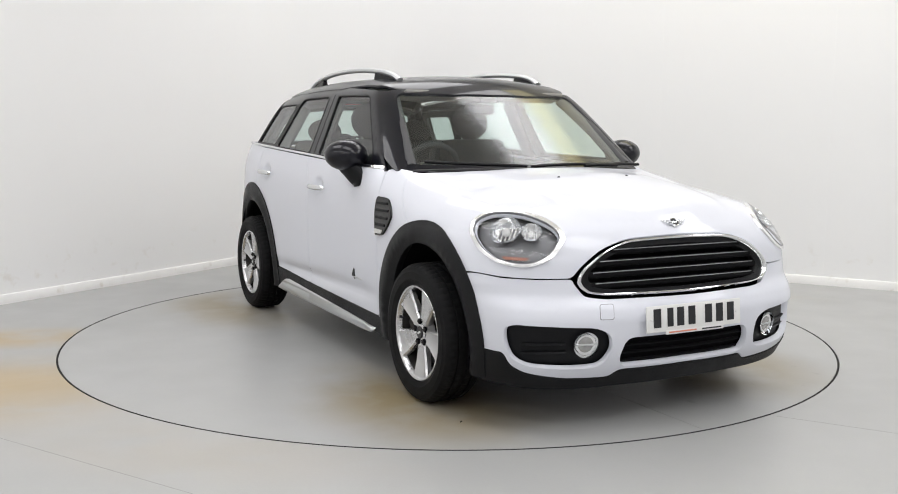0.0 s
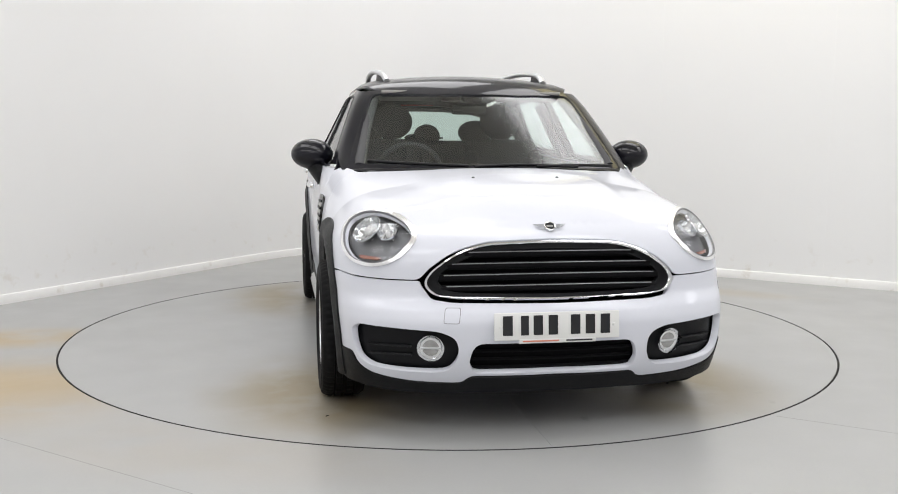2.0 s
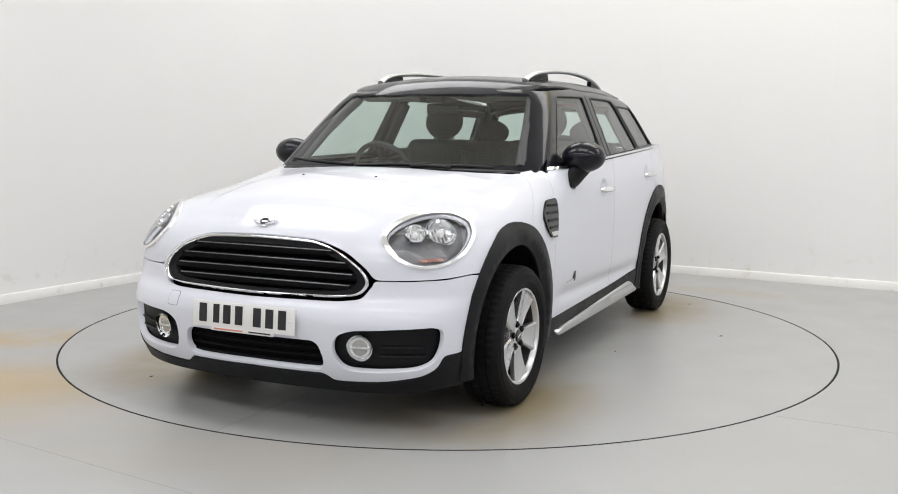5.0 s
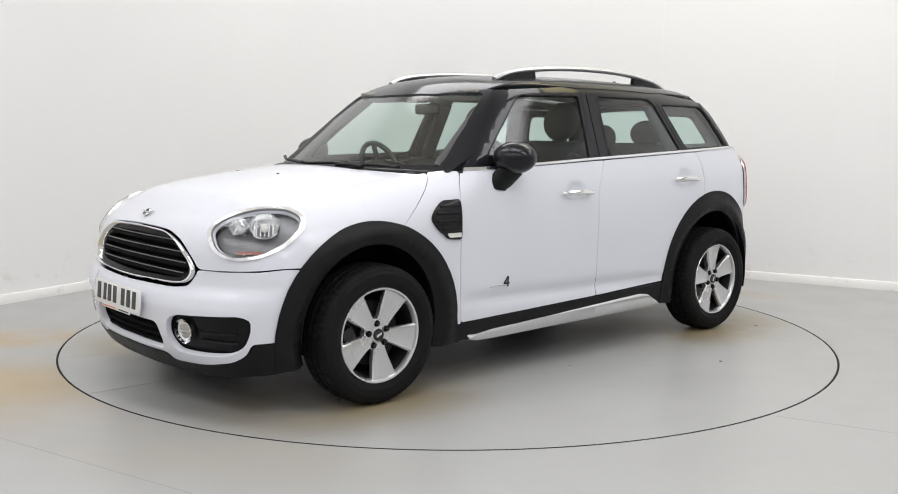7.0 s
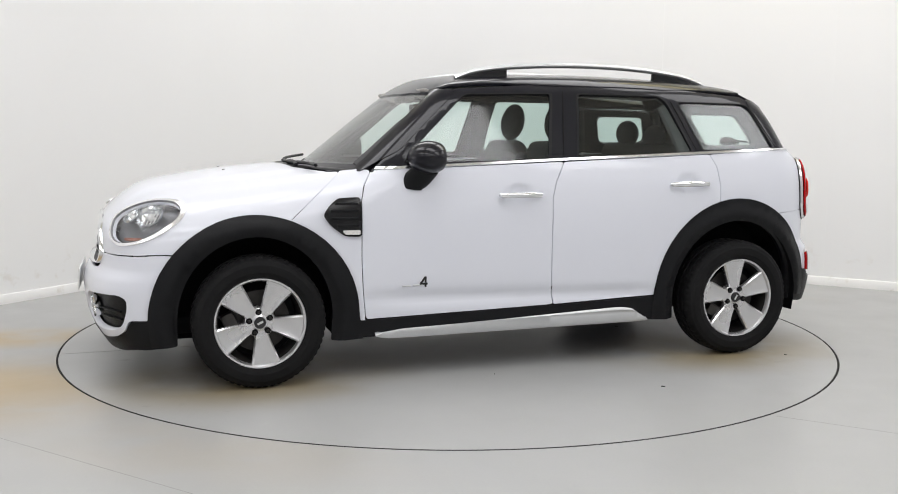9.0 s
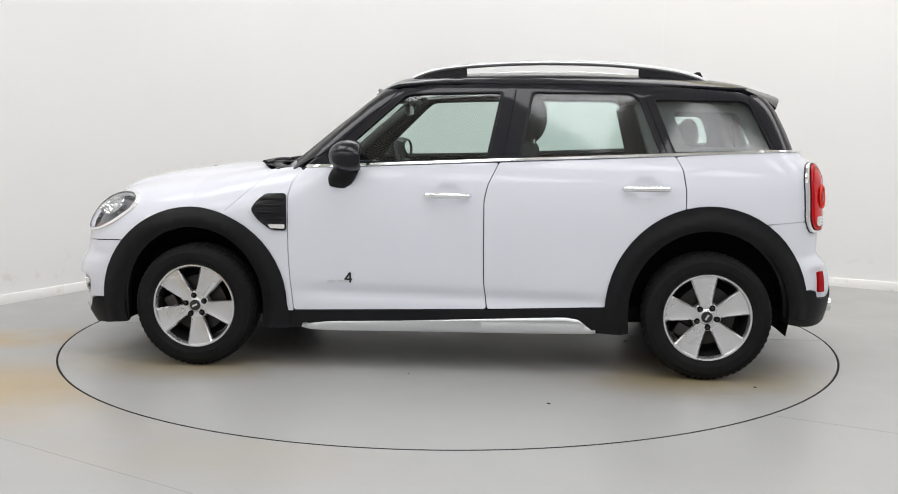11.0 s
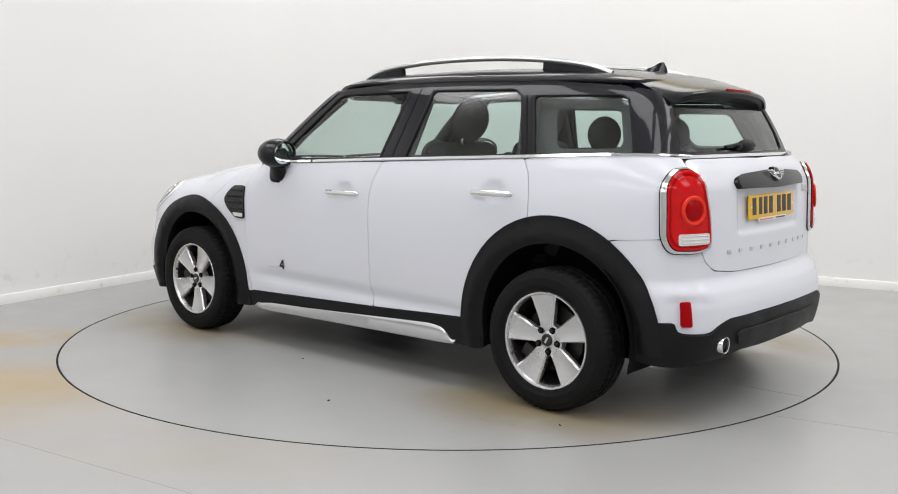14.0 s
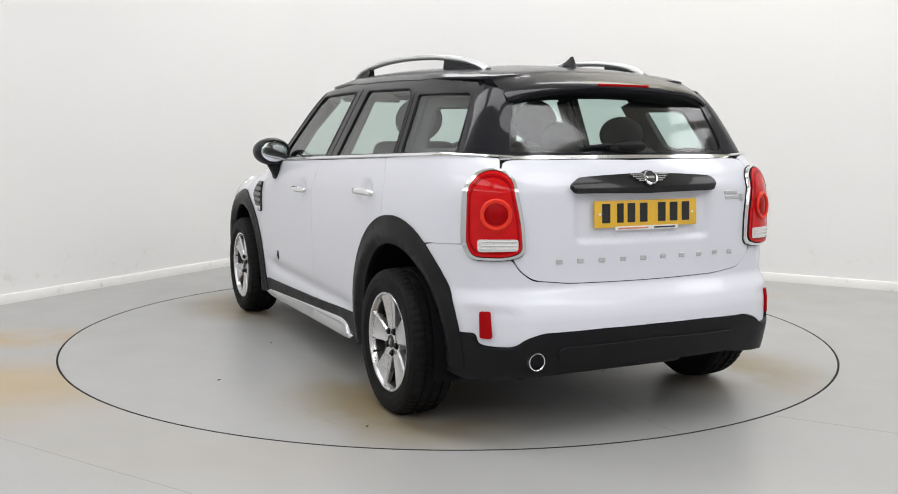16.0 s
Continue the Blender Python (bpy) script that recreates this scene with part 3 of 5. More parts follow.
def build_bonnet():
    lip = [side_pt(x, z) for x, z in arc(1.335, 0.318, 0.455, 0.46, 44, 108, 7)]
    half = [(2.056, 0, 0.798), (2.045, 0.287, 0.788), (2.046, 0.420, 0.746), (2.042, 0.518, 0.672), (2.034, 0.546, 0.632), (1.984, 0.678, 0.632), (1.88, 0.80, 0.636), (1.75, 0.855, 0.645)]
    half += lip + [side_pt(1.163 - 0.134 * k / 5, 0.80 + 0.120 * k / 5) for k in range(5)] + [side_pt(1.029 - 0.128 * k / 5, 0.920 + 0.103 * k / 5) for k in range(6)] + [(0.95, 0.72, 1.034), (1.08, 0.40, 1.040), (1.13, 0, 1.043)]

    def dome(p):
        # two broad ridges run from the cowl to the lamps, and the lip over the grille stands proud
        y = np.abs(p[:, 1])
        up = np.clip((p[:, 2] - 0.85) / 0.08, 0, 1)
        return up * 0.013 * (1 / (1 + np.exp((y - 0.50 + 0.10 * np.clip((p[:, 0] - 1.0) / 0.8, 0, 1)) / 0.018))) * np.clip((p[:, 0] - 0.95) / 0.4, 0, 1)
    holes = [LAMP, [(x, -y, z) for x, y, z in LAMP]]
    part_ = panel("bonnet", half, "nose", PAINT, car, sym=True, holes=holes, hole_r=0.05, r=0.05, step=0.022, relief=dome)
    for s in (1, -1):
        m = on_skin((1.425, 0.202 * s, 1.005), "top")
        bm = block(0.032, 0.022, 0.012, m @ Matrix.Translation((0, 0, 0.005)), 0.005)
        ball(0.008, 0.008, 0.006, m @ Matrix.Translation((0, 0, 0.012)), bm, 10)
        part("washer_jet", bm, PLASTIC, part_, "small black washer jet")
    return part_


LAMP = [(1.968, 0.560, 0.795), (1.925, 0.585, 0.838), (1.850, 0.625, 0.867), (1.775, 0.675, 0.882), (1.700, 0.735, 0.876), (1.668, 0.785, 0.847), (1.695, 0.813, 0.800), (1.775, 0.817, 0.743), (1.865, 0.790, 0.700), (1.950, 0.715, 0.688), (1.985, 0.635, 0.718)]
LAMP_RING = [(1.988, 0.530, 0.790), (1.955, 0.540, 0.834), (1.880, 0.560, 0.871), (1.765, 0.640, 0.896), (1.665, 0.728, 0.892), (1.630, 0.790, 0.852), (1.660, 0.834, 0.796), (1.755, 0.834, 0.724), (1.860, 0.802, 0.680), (1.955, 0.722, 0.662), (2.006, 0.605, 0.705)]

LAMP_RING = [tuple(0.35 * a + 0.65 * b for a, b in zip(p, q)) for p, q in zip(LAMP, LAMP_RING)]


def ringed(loop, k):
    c = np.mean(np.array(loop), 0)
    return [tuple(c + (np.array(p) - c) * k) for p in loop]


def build_headlamps():
    for flip in SIDES:
        s = -1 if flip else 1
        lamp = panel("headlight", ringed(LAMP, 1.02), "nose", LENS, car, off=0.006, depth=0.004, r=0.05, step=0.02, flip=flip, label="oval clear headlight lens")
        lamp.visible_shadow = False
        panel("chrome_ring", LAMP_RING, "nose", BRIGHT, lamp, off=0.009, depth=0.022, holes=[ringed(LAMP, 1.02)], r=0.05, hole_r=0.05, step=0.018, flip=flip, label="bright chrome ring")
        panel("lamp_gasket", ringed(LAMP, 1.02), "nose", LAMP_GREY, lamp, off=0.0105, depth=0.012, holes=[ringed(LAMP, 1.003)], r=0.05, hole_r=0.05, step=0.018, flip=flip, label="thin black gasket")
        panel("bezel", ringed(LAMP, 1.02), "nose", LAMP_GREY, lamp, off=-0.038, depth=-0.038, r=0.05, step=0.02, flip=flip, label="dark grey lamp housing")
        low = [(1.87, 0.785, 0.710), (1.945, 0.710, 0.707), (1.950, 0.700, 0.720), (1.86, 0.790, 0.724)]
        panel("turn_signal", low, "nose", AMBER, lamp, off=-0.024, depth=0.01, r=0.01, step=0.015, flip=flip, label="amber turn signal strip")
        for pt, rad in (((1.815, 0.735, 0.822), 0.062), ((1.895, 0.655, 0.818), 0.042)):
            m = on_skin(pt, "nose", off=-0.006) @ Matrix.Rotation(radians(90), 4, "X")
            m = mirrored(m) if flip else m
            prof = [(0.006, -0.045)] + [(rad * math.sin(a), 0.0 - 0.045 * math.cos(a)) for a in (0.35, 0.7, 1.05, 1.3, 1.5)] + [(rad * 1.06, 0.004), (rad * 1.1, -0.004)]
            bowl = part("reflector", lathe(prof, m, 32), CHROME, lamp, "polished reflector bowl")
            bm = ball(rad * 0.3, 0.022, rad * 0.3, m @ Matrix.Translation((0, -0.018, 0)), None, 14)
            for k in range(5):
                block(0.006, 0.01, rad * 1.1, m @ Matrix.Translation(((k - 2) * rad * 0.28, -0.03, 0)), 0.002, 1, bm)
            part("bulb", bm, FROST, bowl, "clear bulb with ribs")


def build_grille():
    out = [(2.056, 0, 0.782), (2.045, 0.287, 0.772), (2.046, 0.403, 0.734), (2.042, 0.500, 0.664), (2.039, 0.526, 0.617), (2.054, 0.490, 0.572), (2.071, 0.404, 0.560), (2.106, 0, 0.554)]
    c = np.array((2.05, 0, 0.665))
    inner = [tuple(c + (np.array(p) - c) * (1, 0.988, 0.974)) for p in out]
    full = inner + [(x, -y, z) for x, y, z in inner[::-1] if y > 0]
    grille = panel("grille", [tuple(c + (np.array(p) - c) * (1, 1.02, 1.03)) for p in out], "nose", DARK, car, off=-0.07, depth=-0.06, sym=True, r=0.07, step=0.03, label="black grille backing")
    big = [tuple(c + (np.array(p) - c) * (1, 1.008, 1.014)) for p in out]
    panel("grille_surround", big, "nose", CHROME, grille, off=0.015, depth=0.03, holes=[full], sym=True, r=0.07, hole_r=0.07, step=0.012, label="thin chrome grille surround")
    inner2 = [tuple(c + (np.array(p) - c) * (1, 0.90, 0.80)) for p in out]
    full2 = inner2 + [(x, -y, z) for x, y, z in inner2[::-1] if y > 0]
    panel("inner_frame", [tuple(c + (np.array(p) - c) * (1, 0.991, 0.980)) for p in out], "nose", PLASTIC, grille, off=-0.012, depth=0.03, holes=[full2], sym=True, r=0.07, hole_r=0.06, step=0.02, label="matt black inner frame")
    for z, w in ((0.735, 0.36), (0.690, 0.43), (0.645, 0.465), (0.600, 0.455)):
        path = []
        for k in range(-12, 13):
            y = w * k / 12
            path.append((float(skin(body, "nose", MODES["nose"][0](np.array([(2.08, y, z)])))[0][0][0]) - 0.026, y, z - 0.008 * (y / 0.5) ** 2))
        bar = part("slat", sweep(path, 0.013, 0.015), DARK, grille, "gloss black grille bar")
        part("chrome_edge", sweep([(x + 0.013, y * 0.96, zz + 0.011) for x, y, zz in path], 0.0022, 0.0022, seg=6), SMOKE, bar, "thin dull upper edge")
    return grille


FOG = [(2.126, 0.405, 0.403), (2.117, 0.475, 0.433), (2.050, 0.660, 0.446), (1.974, 0.784, 0.451), (1.935, 0.812, 0.432), (1.933, 0.810, 0.375), (1.951, 0.783, 0.305), (1.987, 0.731, 0.275), (2.064, 0.534, 0.257), (2.088, 0.430, 0.261), (2.120, 0.393, 0.330)]
LOW_GRILLE = [(2.158, 0, 0.388), (2.137, 0.335, 0.383), (2.113, 0.355, 0.300), (2.101, 0.333, 0.254), (2.124, 0, 0.256)]


def build_front_bumper():
    edge = [side_pt(x, z) for x, z in arc(1.335, 0.318, 0.455, 0.46, 42, 2, 5)]
    half = [(2.11, 0, 0.540), (2.06, 0.405, 0.544), (2.05, 0.496, 0.5555), (2.036, 0.538, 0.608), (2.033, 0.544, 0.6265), (1.984, 0.678, 0.6265), (1.88, 0.80, 0.6305), (1.75, 0.855, 0.6395)] + edge
    half += [(1.85, 0.843, 0.331), (1.925, 0.805, 0.331), (1.940, 0.784, 0.280), (1.975, 0.731, 0.246), (2.032, 0.575, 0.217), (2.065, 0.42, 0.210), (2.071, 0.375, 0.212), (2.085, 0.352, 0.236), (2.095, 0.33, 0.244), (2.12, 0, 0.246)]
    low_full = LOW_GRILLE + [(x, -y, z) for x, y, z in LOW_GRILLE[::-1] if y > 0]
    bumper = panel("front_bumper", half, "nose", PAINT, car, sym=True, holes=[FOG, [(x, -y, z) for x, y, z in FOG], low_full], r=0.02, hole_r=0.035, step=0.016, depth=0.03, label="white painted front bumper")
    back = panel("air_intake", ringed(low_full, 1.03), "nose", DARK, bumper, off=-0.05, depth=-0.045, r=0.03, step=0.04, label="black mesh air intake")
    for z in (0.275, 0.310, 0.345):
        path = [(2.085 - 0.20 * y * y + (z - 0.25) * 0.28, y, z) for y in (k / 10 * 0.335 for k in range(-10, 11))]
        part("intake_bar", sweep(path, 0.012, 0.007, seg=8), DARK, back)
    for flip in SIDES:
        s = -1 if flip else 1
        pocket = panel("fog_pocket", ringed(FOG, 1.03), "nose", PLASTIC, bumper, off=-0.04, depth=-0.036, r=0.03, step=0.03, flip=flip, label="grained black fog lamp pocket")
        for zz in (0.318, 0.362):
            path = [on_skin((x, y, zz), "nose", off=-0.034).translation for x, y in ((2.07, 0.585), (2.05, 0.65), (2.02, 0.70), (1.98, 0.76))]
            path = [Vector((p.x, p.y * s, p.z)) for p in path]
            part("pocket_rib", sweep(path, 0.008, 0.005, seg=8), PLASTIC, pocket)
        m = on_skin((2.100, 0.509, 0.360), "nose", off=-0.026) @ Matrix.Rotation(radians(90), 4, "X")
        m = (mirrored(m) if flip else m) @ Matrix.Scale(0.86, 4)
        fog = part("fog_light", lathe([(0.0, -0.002), (0.02, -0.005), (0.05, -0.012), (0.054, 0.006), (0.062, 0.008), (0.064, -0.02)], m @ Matrix.Diagonal((1, -1, 1, 1)), 32), CHROME, bumper, "round fog light with chrome rim")
        bm = ball(0.05, 0.012, 0.05, m @ Matrix.Translation((0, 0.002, 0)), None, 20)
        part("fog_lens", bm, FOG_GLASS, fog, "ribbed clear lens")
        part("fog_bar", block(0.095, 0.01, 0.010, m @ Matrix.Translation((0, 0.012, 0.0)), 0.004), SATIN, fog)
    eye = [(2.10, -0.45, 0.468), (2.10, -0.385, 0.468), (2.10, -0.385, 0.525), (2.10, -0.45, 0.525)]
    panel("tow_eye_gap", ringed(eye, 1.04), "nose", LAMP_GREY, bumper, off=0.001, depth=0.002, holes=[ringed(eye, 0.97)], r=0.008, hole_r=0.008, step=0.015, label="fine gap round the cover")
    panel("tow_eye_cover", ringed(eye, 0.97), "nose", PAINT, bumper, off=0.002, depth=0.004, r=0.008, step=0.02, label="white tow eye cover")
    lip = [(2.10, 0, 0.241), (2.09, 0.33, 0.238), (2.08, 0.352, 0.230), (2.066, 0.378, 0.206), (2.06, 0.42, 0.205), (2.03, 0.575, 0.212), (1.972, 0.731, 0.241), (1.935, 0.786, 0.277), (1.918, 0.808, 0.325), (1.85, 0.846, 0.326), side_pt(1.76, 0.326), side_pt(1.74, 0.205), (1.90, 0.78, 0.185), (1.99, 0.60, 0.165), (2.05, 0.3, 0.165), (2.065, 0, 0.168)]
    panel("front_lip", lip, "nose", PLASTIC, bumper, off=0.004, depth=0.05, sym=True, r=0.02, step=0.04, label="grained black lower lip")


def plate(name, centre, mode, width, height, mat, parent, off):
    m = on_skin(centre, mode, off=off)
    p = part(name, block(width, height, 0.008, m, 0.006), mat, parent, "number plate with dark bars for its characters")
    for k, w in enumerate((0.052, 0.042, 0.050, 0.050)):
        x = (-0.205, -0.135, -0.08, -0.018)[k]
        part("character_bar", block(w * 0.78, 0.079, 0.002, m @ Matrix.Translation((x, 0.004, 0.005)), 0.004, 1), INK, p)
    for x in (0.075, 0.137, 0.200):
        part("character_bar", block(0.040, 0.079, 0.002, m @ Matrix.Translation((x, 0.004, 0.005)), 0.004, 1), INK, p)
    st = part("dealer_strip", block(0.32, 0.018, 0.004, m @ Matrix.Translation((0, -height / 2 - 0.004, 0.003)), 0.003, 1), PLATE_W, p, "white strip with small print bars")
    part("print_bar", block(0.15, 0.006, 0.002, m @ Matrix.Translation((-0.07, -height / 2 - 0.004, 0.006)), 0.001, 1), ORANGE, st)
    part("print_bar", block(0.11, 0.006, 0.002, m @ Matrix.Translation((0.09, -height / 2 - 0.004, 0.006)), 0.001, 1), INK, st)
    for x in (-0.235, 0.235):
        part("screw_cap", lathe([(0, 0.003), (0.005, 0.002), (0.006, 0)], m @ Matrix.Translation((x, 0, 0.004)) @ Matrix.Rotation(radians(90), 4, "X"), 10), PLATE_W, p)
    return p


def winged_badge(centre, mode, off, size, parent):
    m = on_skin(centre, mode, off=off)
    flat = m @ Matrix.Rotation(radians(90), 4, "X")
    b = part("badge", lathe([(0, 0.004), (0.6 * size, 0.004), (0.62 * size, 0)], flat, 28), INK, parent, "round black badge with chrome wings")
    part("badge_ring", lathe([(0.56 * size, 0), (0.58 * size, 0.008), (0.66 * size, 0.009), (0.70 * size, 0)], flat, 32), CHROME, b)
    part("badge_bar", block(0.8 * size, 0.24 * size, 0.004, m @ Matrix.Translation((0, 0, 0.005)), 0.001, 1), CHROME, b)
    for s in (1, -1):
        bm = None
        for k in range(4):
            w = (1.35, 1.15, 0.9, 0.6)[k] * size
            bm = block(w, 0.10 * size, 0.006, m @ Matrix.Translation((s * (0.66 * size + w / 2), (0.33 - 0.2 * k) * size, 0.003)), 0.002, 1, bm)
        part("badge_wing", bm, CHROME, b, "chrome wing of fine bars")


def door_crease(p):
    # a soft scoop runs along the foot of the doors, and a faint shoulder under the windows
    scoop = -0.014 * np.exp(-(((p[:, 2] - 0.375 - 0.02 * p[:, 0]) / 0.036) ** 2)) * np.clip((p[:, 0] + 0.95) / 0.3, 0, 1) * np.clip((0.85 - p[:, 0]) / 0.25, 0, 1)
    dip = 0.0
    for x, z in ((-0.018, 0.912), (-1.015, 0.956)):
        dip = dip - 0.013 * np.exp(-((((p[:, 0] - x) / 0.062) ** 2 + ((p[:, 2] - z) / 0.040) ** 2) ** 2))
    return scoop + dip


def build_sides():
    for flip in SIDES:
        s = -1 if flip else 1
        # front wing
        wing = shift(DOOR_FRONT, G) + [(0.80, 1.036), (0.8965, 1.025), (1.0245, 0.920), (1.1585, 0.800)] + arc(1.335, 0.318, 0.46, 0.46, 105, 175, 10) + [(0.86, 0.26), (0.80, 0.26)]
        fender = panel("front_wing", wing, "side", PAINT, car, flip=flip, r=0.012, step=0.035)
        scoop = [(1.012, 0.815), (0.985, 0.855), (0.935, 0.895), (0.824, 0.900), (0.822, 0.708), (0.905, 0.712), (0.975, 0.765)]
        sc = panel("side_scuttle", scoop, "side", PIANO, fender, off=0.012, depth=0.014, flip=flip, r=0.02, step=0.02, label="black side scuttle vent")
        for z, x0, x1 in ((0.765, 0.945, 0.84), (0.80, 0.975, 0.84), (0.835, 0.975, 0.84), (0.868, 0.95, 0.84)):
            path = [on_skin((x, 0.88, z), "side", off=0.013).translation for x in (x0, (x0 + x1) / 2, x1)]
            part("vent_rib", sweep([Vector((p.x, s * p.y, p.z)) for p in path], 0.003, 0.007, seg=8), PLASTIC, sc)
        panel("indicator_lens", [(0.905, 0.722), (0.83, 0.720), (0.83, 0.742), (0.92, 0.742)], "side", FROST, sc, off=0.016, depth=0.006, flip=flip, r=0.006, step=0.015, label="small clear side repeater")
        # front door
        door = panel("front_door", shift(DOOR_FRONT, -G) + shift(DOOR_MID, G)[::-1], "side", PAINT, car, flip=flip, r=0.015, step=0.022, relief=door_crease, label="white front door")
        rear_pts = shift(DOOR_MID, -G) + shift(DOOR_REAR, G) + arc(-1.335, 0.318, 0.465, 0.50, 72, 10, 8) + [(-0.845, 0.339)]
        rdoor = panel("rear_door", rear_pts, "side", PAINT, car, flip=flip, r=0.012, step=0.022, relief=door_crease, label="white rear door")
        for d, x, z in ((door, -0.018, 0.899), (rdoor, -1.015, 0.943)):
            path = [on_skin((x + dx, 0.88, z), "side", off=o).translation for dx, o in ((0.118, 0.012), (0.11, 0.022), (0.06, 0.033), (0, 0.036), (-0.06, 0.033), (-0.11, 0.022), (-0.118, 0.012))]
            part("handle", sweep([Vector((p.x, s * p.y, p.z)) for p in path], 0.010, 0.015, taper=(0.6, 0.9, 1, 1, 1, 0.9, 0.6)), CHROME, d, "chrome door handle")
        # quarter panel behind the rear door, up to the tailgate
        q3 = [side_pt(x - G, z) for x, z in DOOR_REAR] + [side_pt(x, z) for x, z in arc(-1.335, 0.318, 0.465, 0.50, 76, 118, 6)]
        q3 += [side_pt(-1.64, 0.776), (-1.824, 0.775, 0.786), (-1.90, 0.68, 0.79), (-1.916, 0.615, 0.85), (-1.905, 0.618, 1.02), (-1.868, 0.642, 1.075), (-1.835, 0.628, 1.122), side_pt(-1.74, 1.134), side_pt(-1.60, 1.128), side_pt(-1.4, 1.120)]
        panel("quarter_panel", q3, "corner", PAINT, car, flip=flip, r=0.012, step=0.035)
        # wheel arch claddings
        for nm, cx, a, b, ai, bi, ends in (("front_arch", 1.335, 0.505, 0.503, 0.372, 0.402, (0.20, 0.245)), ("rear_arch", -1.335, 0.512, 0.545, 0.392, 0.42, (0.235, 0.235))):
            outer = arc(cx, 0.318, a, b, 0, 180, 26)
            inner = arc(cx, 0.318, ai, bi, 180, 0, 24)
            if cx > 0:
                ring = [(cx + a * 0.97, 0.20)] + outer + [(cx - a - 0.02, 0.19), (cx - ai + 0.01, 0.19)] + inner + [(cx + ai, 0.20)]
            else:
                ring = [(cx + a + 0.01, 0.20), (cx + a + 0.005, 0.30)] + outer[1:] + [(cx - a * 0.99, 0.285), (cx - ai, 0.30)] + inner + [(cx + ai - 0.005, 0.20)]

            def bulge(p, cx=cx, a=a, ai=ai):
                d = np.hypot(p[:, 0] - cx, p[:, 2] - 0.318)
                return 0.012 * np.clip((a - d) / 0.05, 0, 1) - 0.016 * np.clip((ai + 0.058 - d) / 0.032, 0, 1) - 0.010 * np.clip((ai + 0.03 - d) / 0.03, 0, 1)
            panel(nm, ring, "side", PLASTIC, car, flip=flip, off=0.008, depth=0.05, r=0.01, step=0.025, relief=bulge, label="grained black wheel arch cladding")
            # inner liner of the wheel well
            bm = bmesh.new()
            rows = []
            for k in range(25):
                an = math.pi * (k / 24) * 1.16 - 0.25
                rows.append([bm.verts.new((cx + (ai + 0.015) * math.cos(an), s * y, 0.318 + (bi + 0.015) * math.sin(an))) for y in (0.86, 0.72, 0.58)])
            for u, v in zip(rows, rows[1:]):
                for k in range(2):
                    bm.faces.new((u[k], v[k], v[k + 1], u[k + 1]))
            bm.faces.new([r[2] for r in rows])
            part("arch_liner", bm, DARK, car, "dark felt wheel well liner")
        # sill
        sill = panel("sill", [(0.86, 0.195), (0.86, 0.285), (0.797, 0.283), (-0.22, 0.309), (-0.845, 0.332), (-0.86, 0.20)], "side", PLASTIC, car, flip=flip, off=0.002, depth=0.10, r=0.008, step=0.045, label="grained black sill cladding")
        bar = [(0.76, 0.203), (0.70, 0.226), (0.60, 0.236), (-0.62, 0.270), (-0.70, 0.262), (-0.79, 0.205), (-0.70, 0.200), (0.60, 0.186), (0.70, 0.188)]
        panel("sill_bar", bar, "side", SATIN, sill, flip=flip, off=0.022, depth=0.035, r=0.02, step=0.03, label="brushed silver sill bar", relief=lambda p: 0.006 * np.sin((p[:, 2] - 0.20) * 90))
        # bright trim line under the windows
        strip = [(0.735, belt(0.735) - 0.003), (-0.25, belt(-0.25)), (-1.15, belt(-1.15) - 0.002), (-1.60, belt(-1.60) - 0.002), (-1.60, belt(-1.60) + 0.009), (-1.15, belt(-1.15) + 0.010), (-0.25, belt(-0.25) + 0.011), (0.725, belt(0.725) + 0.009)]
        trim = panel("belt_trim", strip, "side", CHROME, car, flip=flip, off=0.006, depth=0.03, r=0.003, step=0.04, label="thin chrome trim line under the windows")
        path = [on_skin(v, "corner", off=0.004).translation for v in ((-1.585, 0.79, 1.1335), (-1.66, 0.76, 1.134), (-1.74, 0.71, 1.133), (-1.81, 0.65, 1.130), (-1.855, 0.58, 1.126))]
        part("corner_trim", sweep([Vector((v.x, s * v.y, v.z)) for v in smooth_path(path, 5)], 0.006, 0.006, seg=8), CHROME, trim, "chrome trim line round the rear corner")
        # model marks on the door, as plain bars
        for x, z, w, h, mt in ((0.53, 0.452, 0.052, 0.010, SATIN), (0.590, 0.450, 0.045, 0.008, SATIN)):
            m = on_skin((x, 0.87, z), "side", off=0.003)
            m = mirrored(m) if flip else m
            part("model_bar", block(w, h, 0.004, m, 0.002, 1), mt, door, "silver lettering shown as a bar")
        m = on_skin((0.500, 0.87, 0.468), "side", off=0.003)
        m = mirrored(m) if flip else m
        bm = block(0.010, 0.055, 0.005, m @ Matrix.Translation((0.010, 0, 0)), 0.002, 1)
        block(0.042, 0.010, 0.005, m @ Matrix.Translation((0, -0.010, 0)), 0.002, 1, bm)
        block(0.010, 0.046, 0.005, m @ Matrix.Translation((-0.004, 0.008, 0)) @ Matrix.Rotation(radians(-35), 4, "Z"), 0.002, 1, bm)
        part("model_mark", bm, INK, door, "dark angular mark")


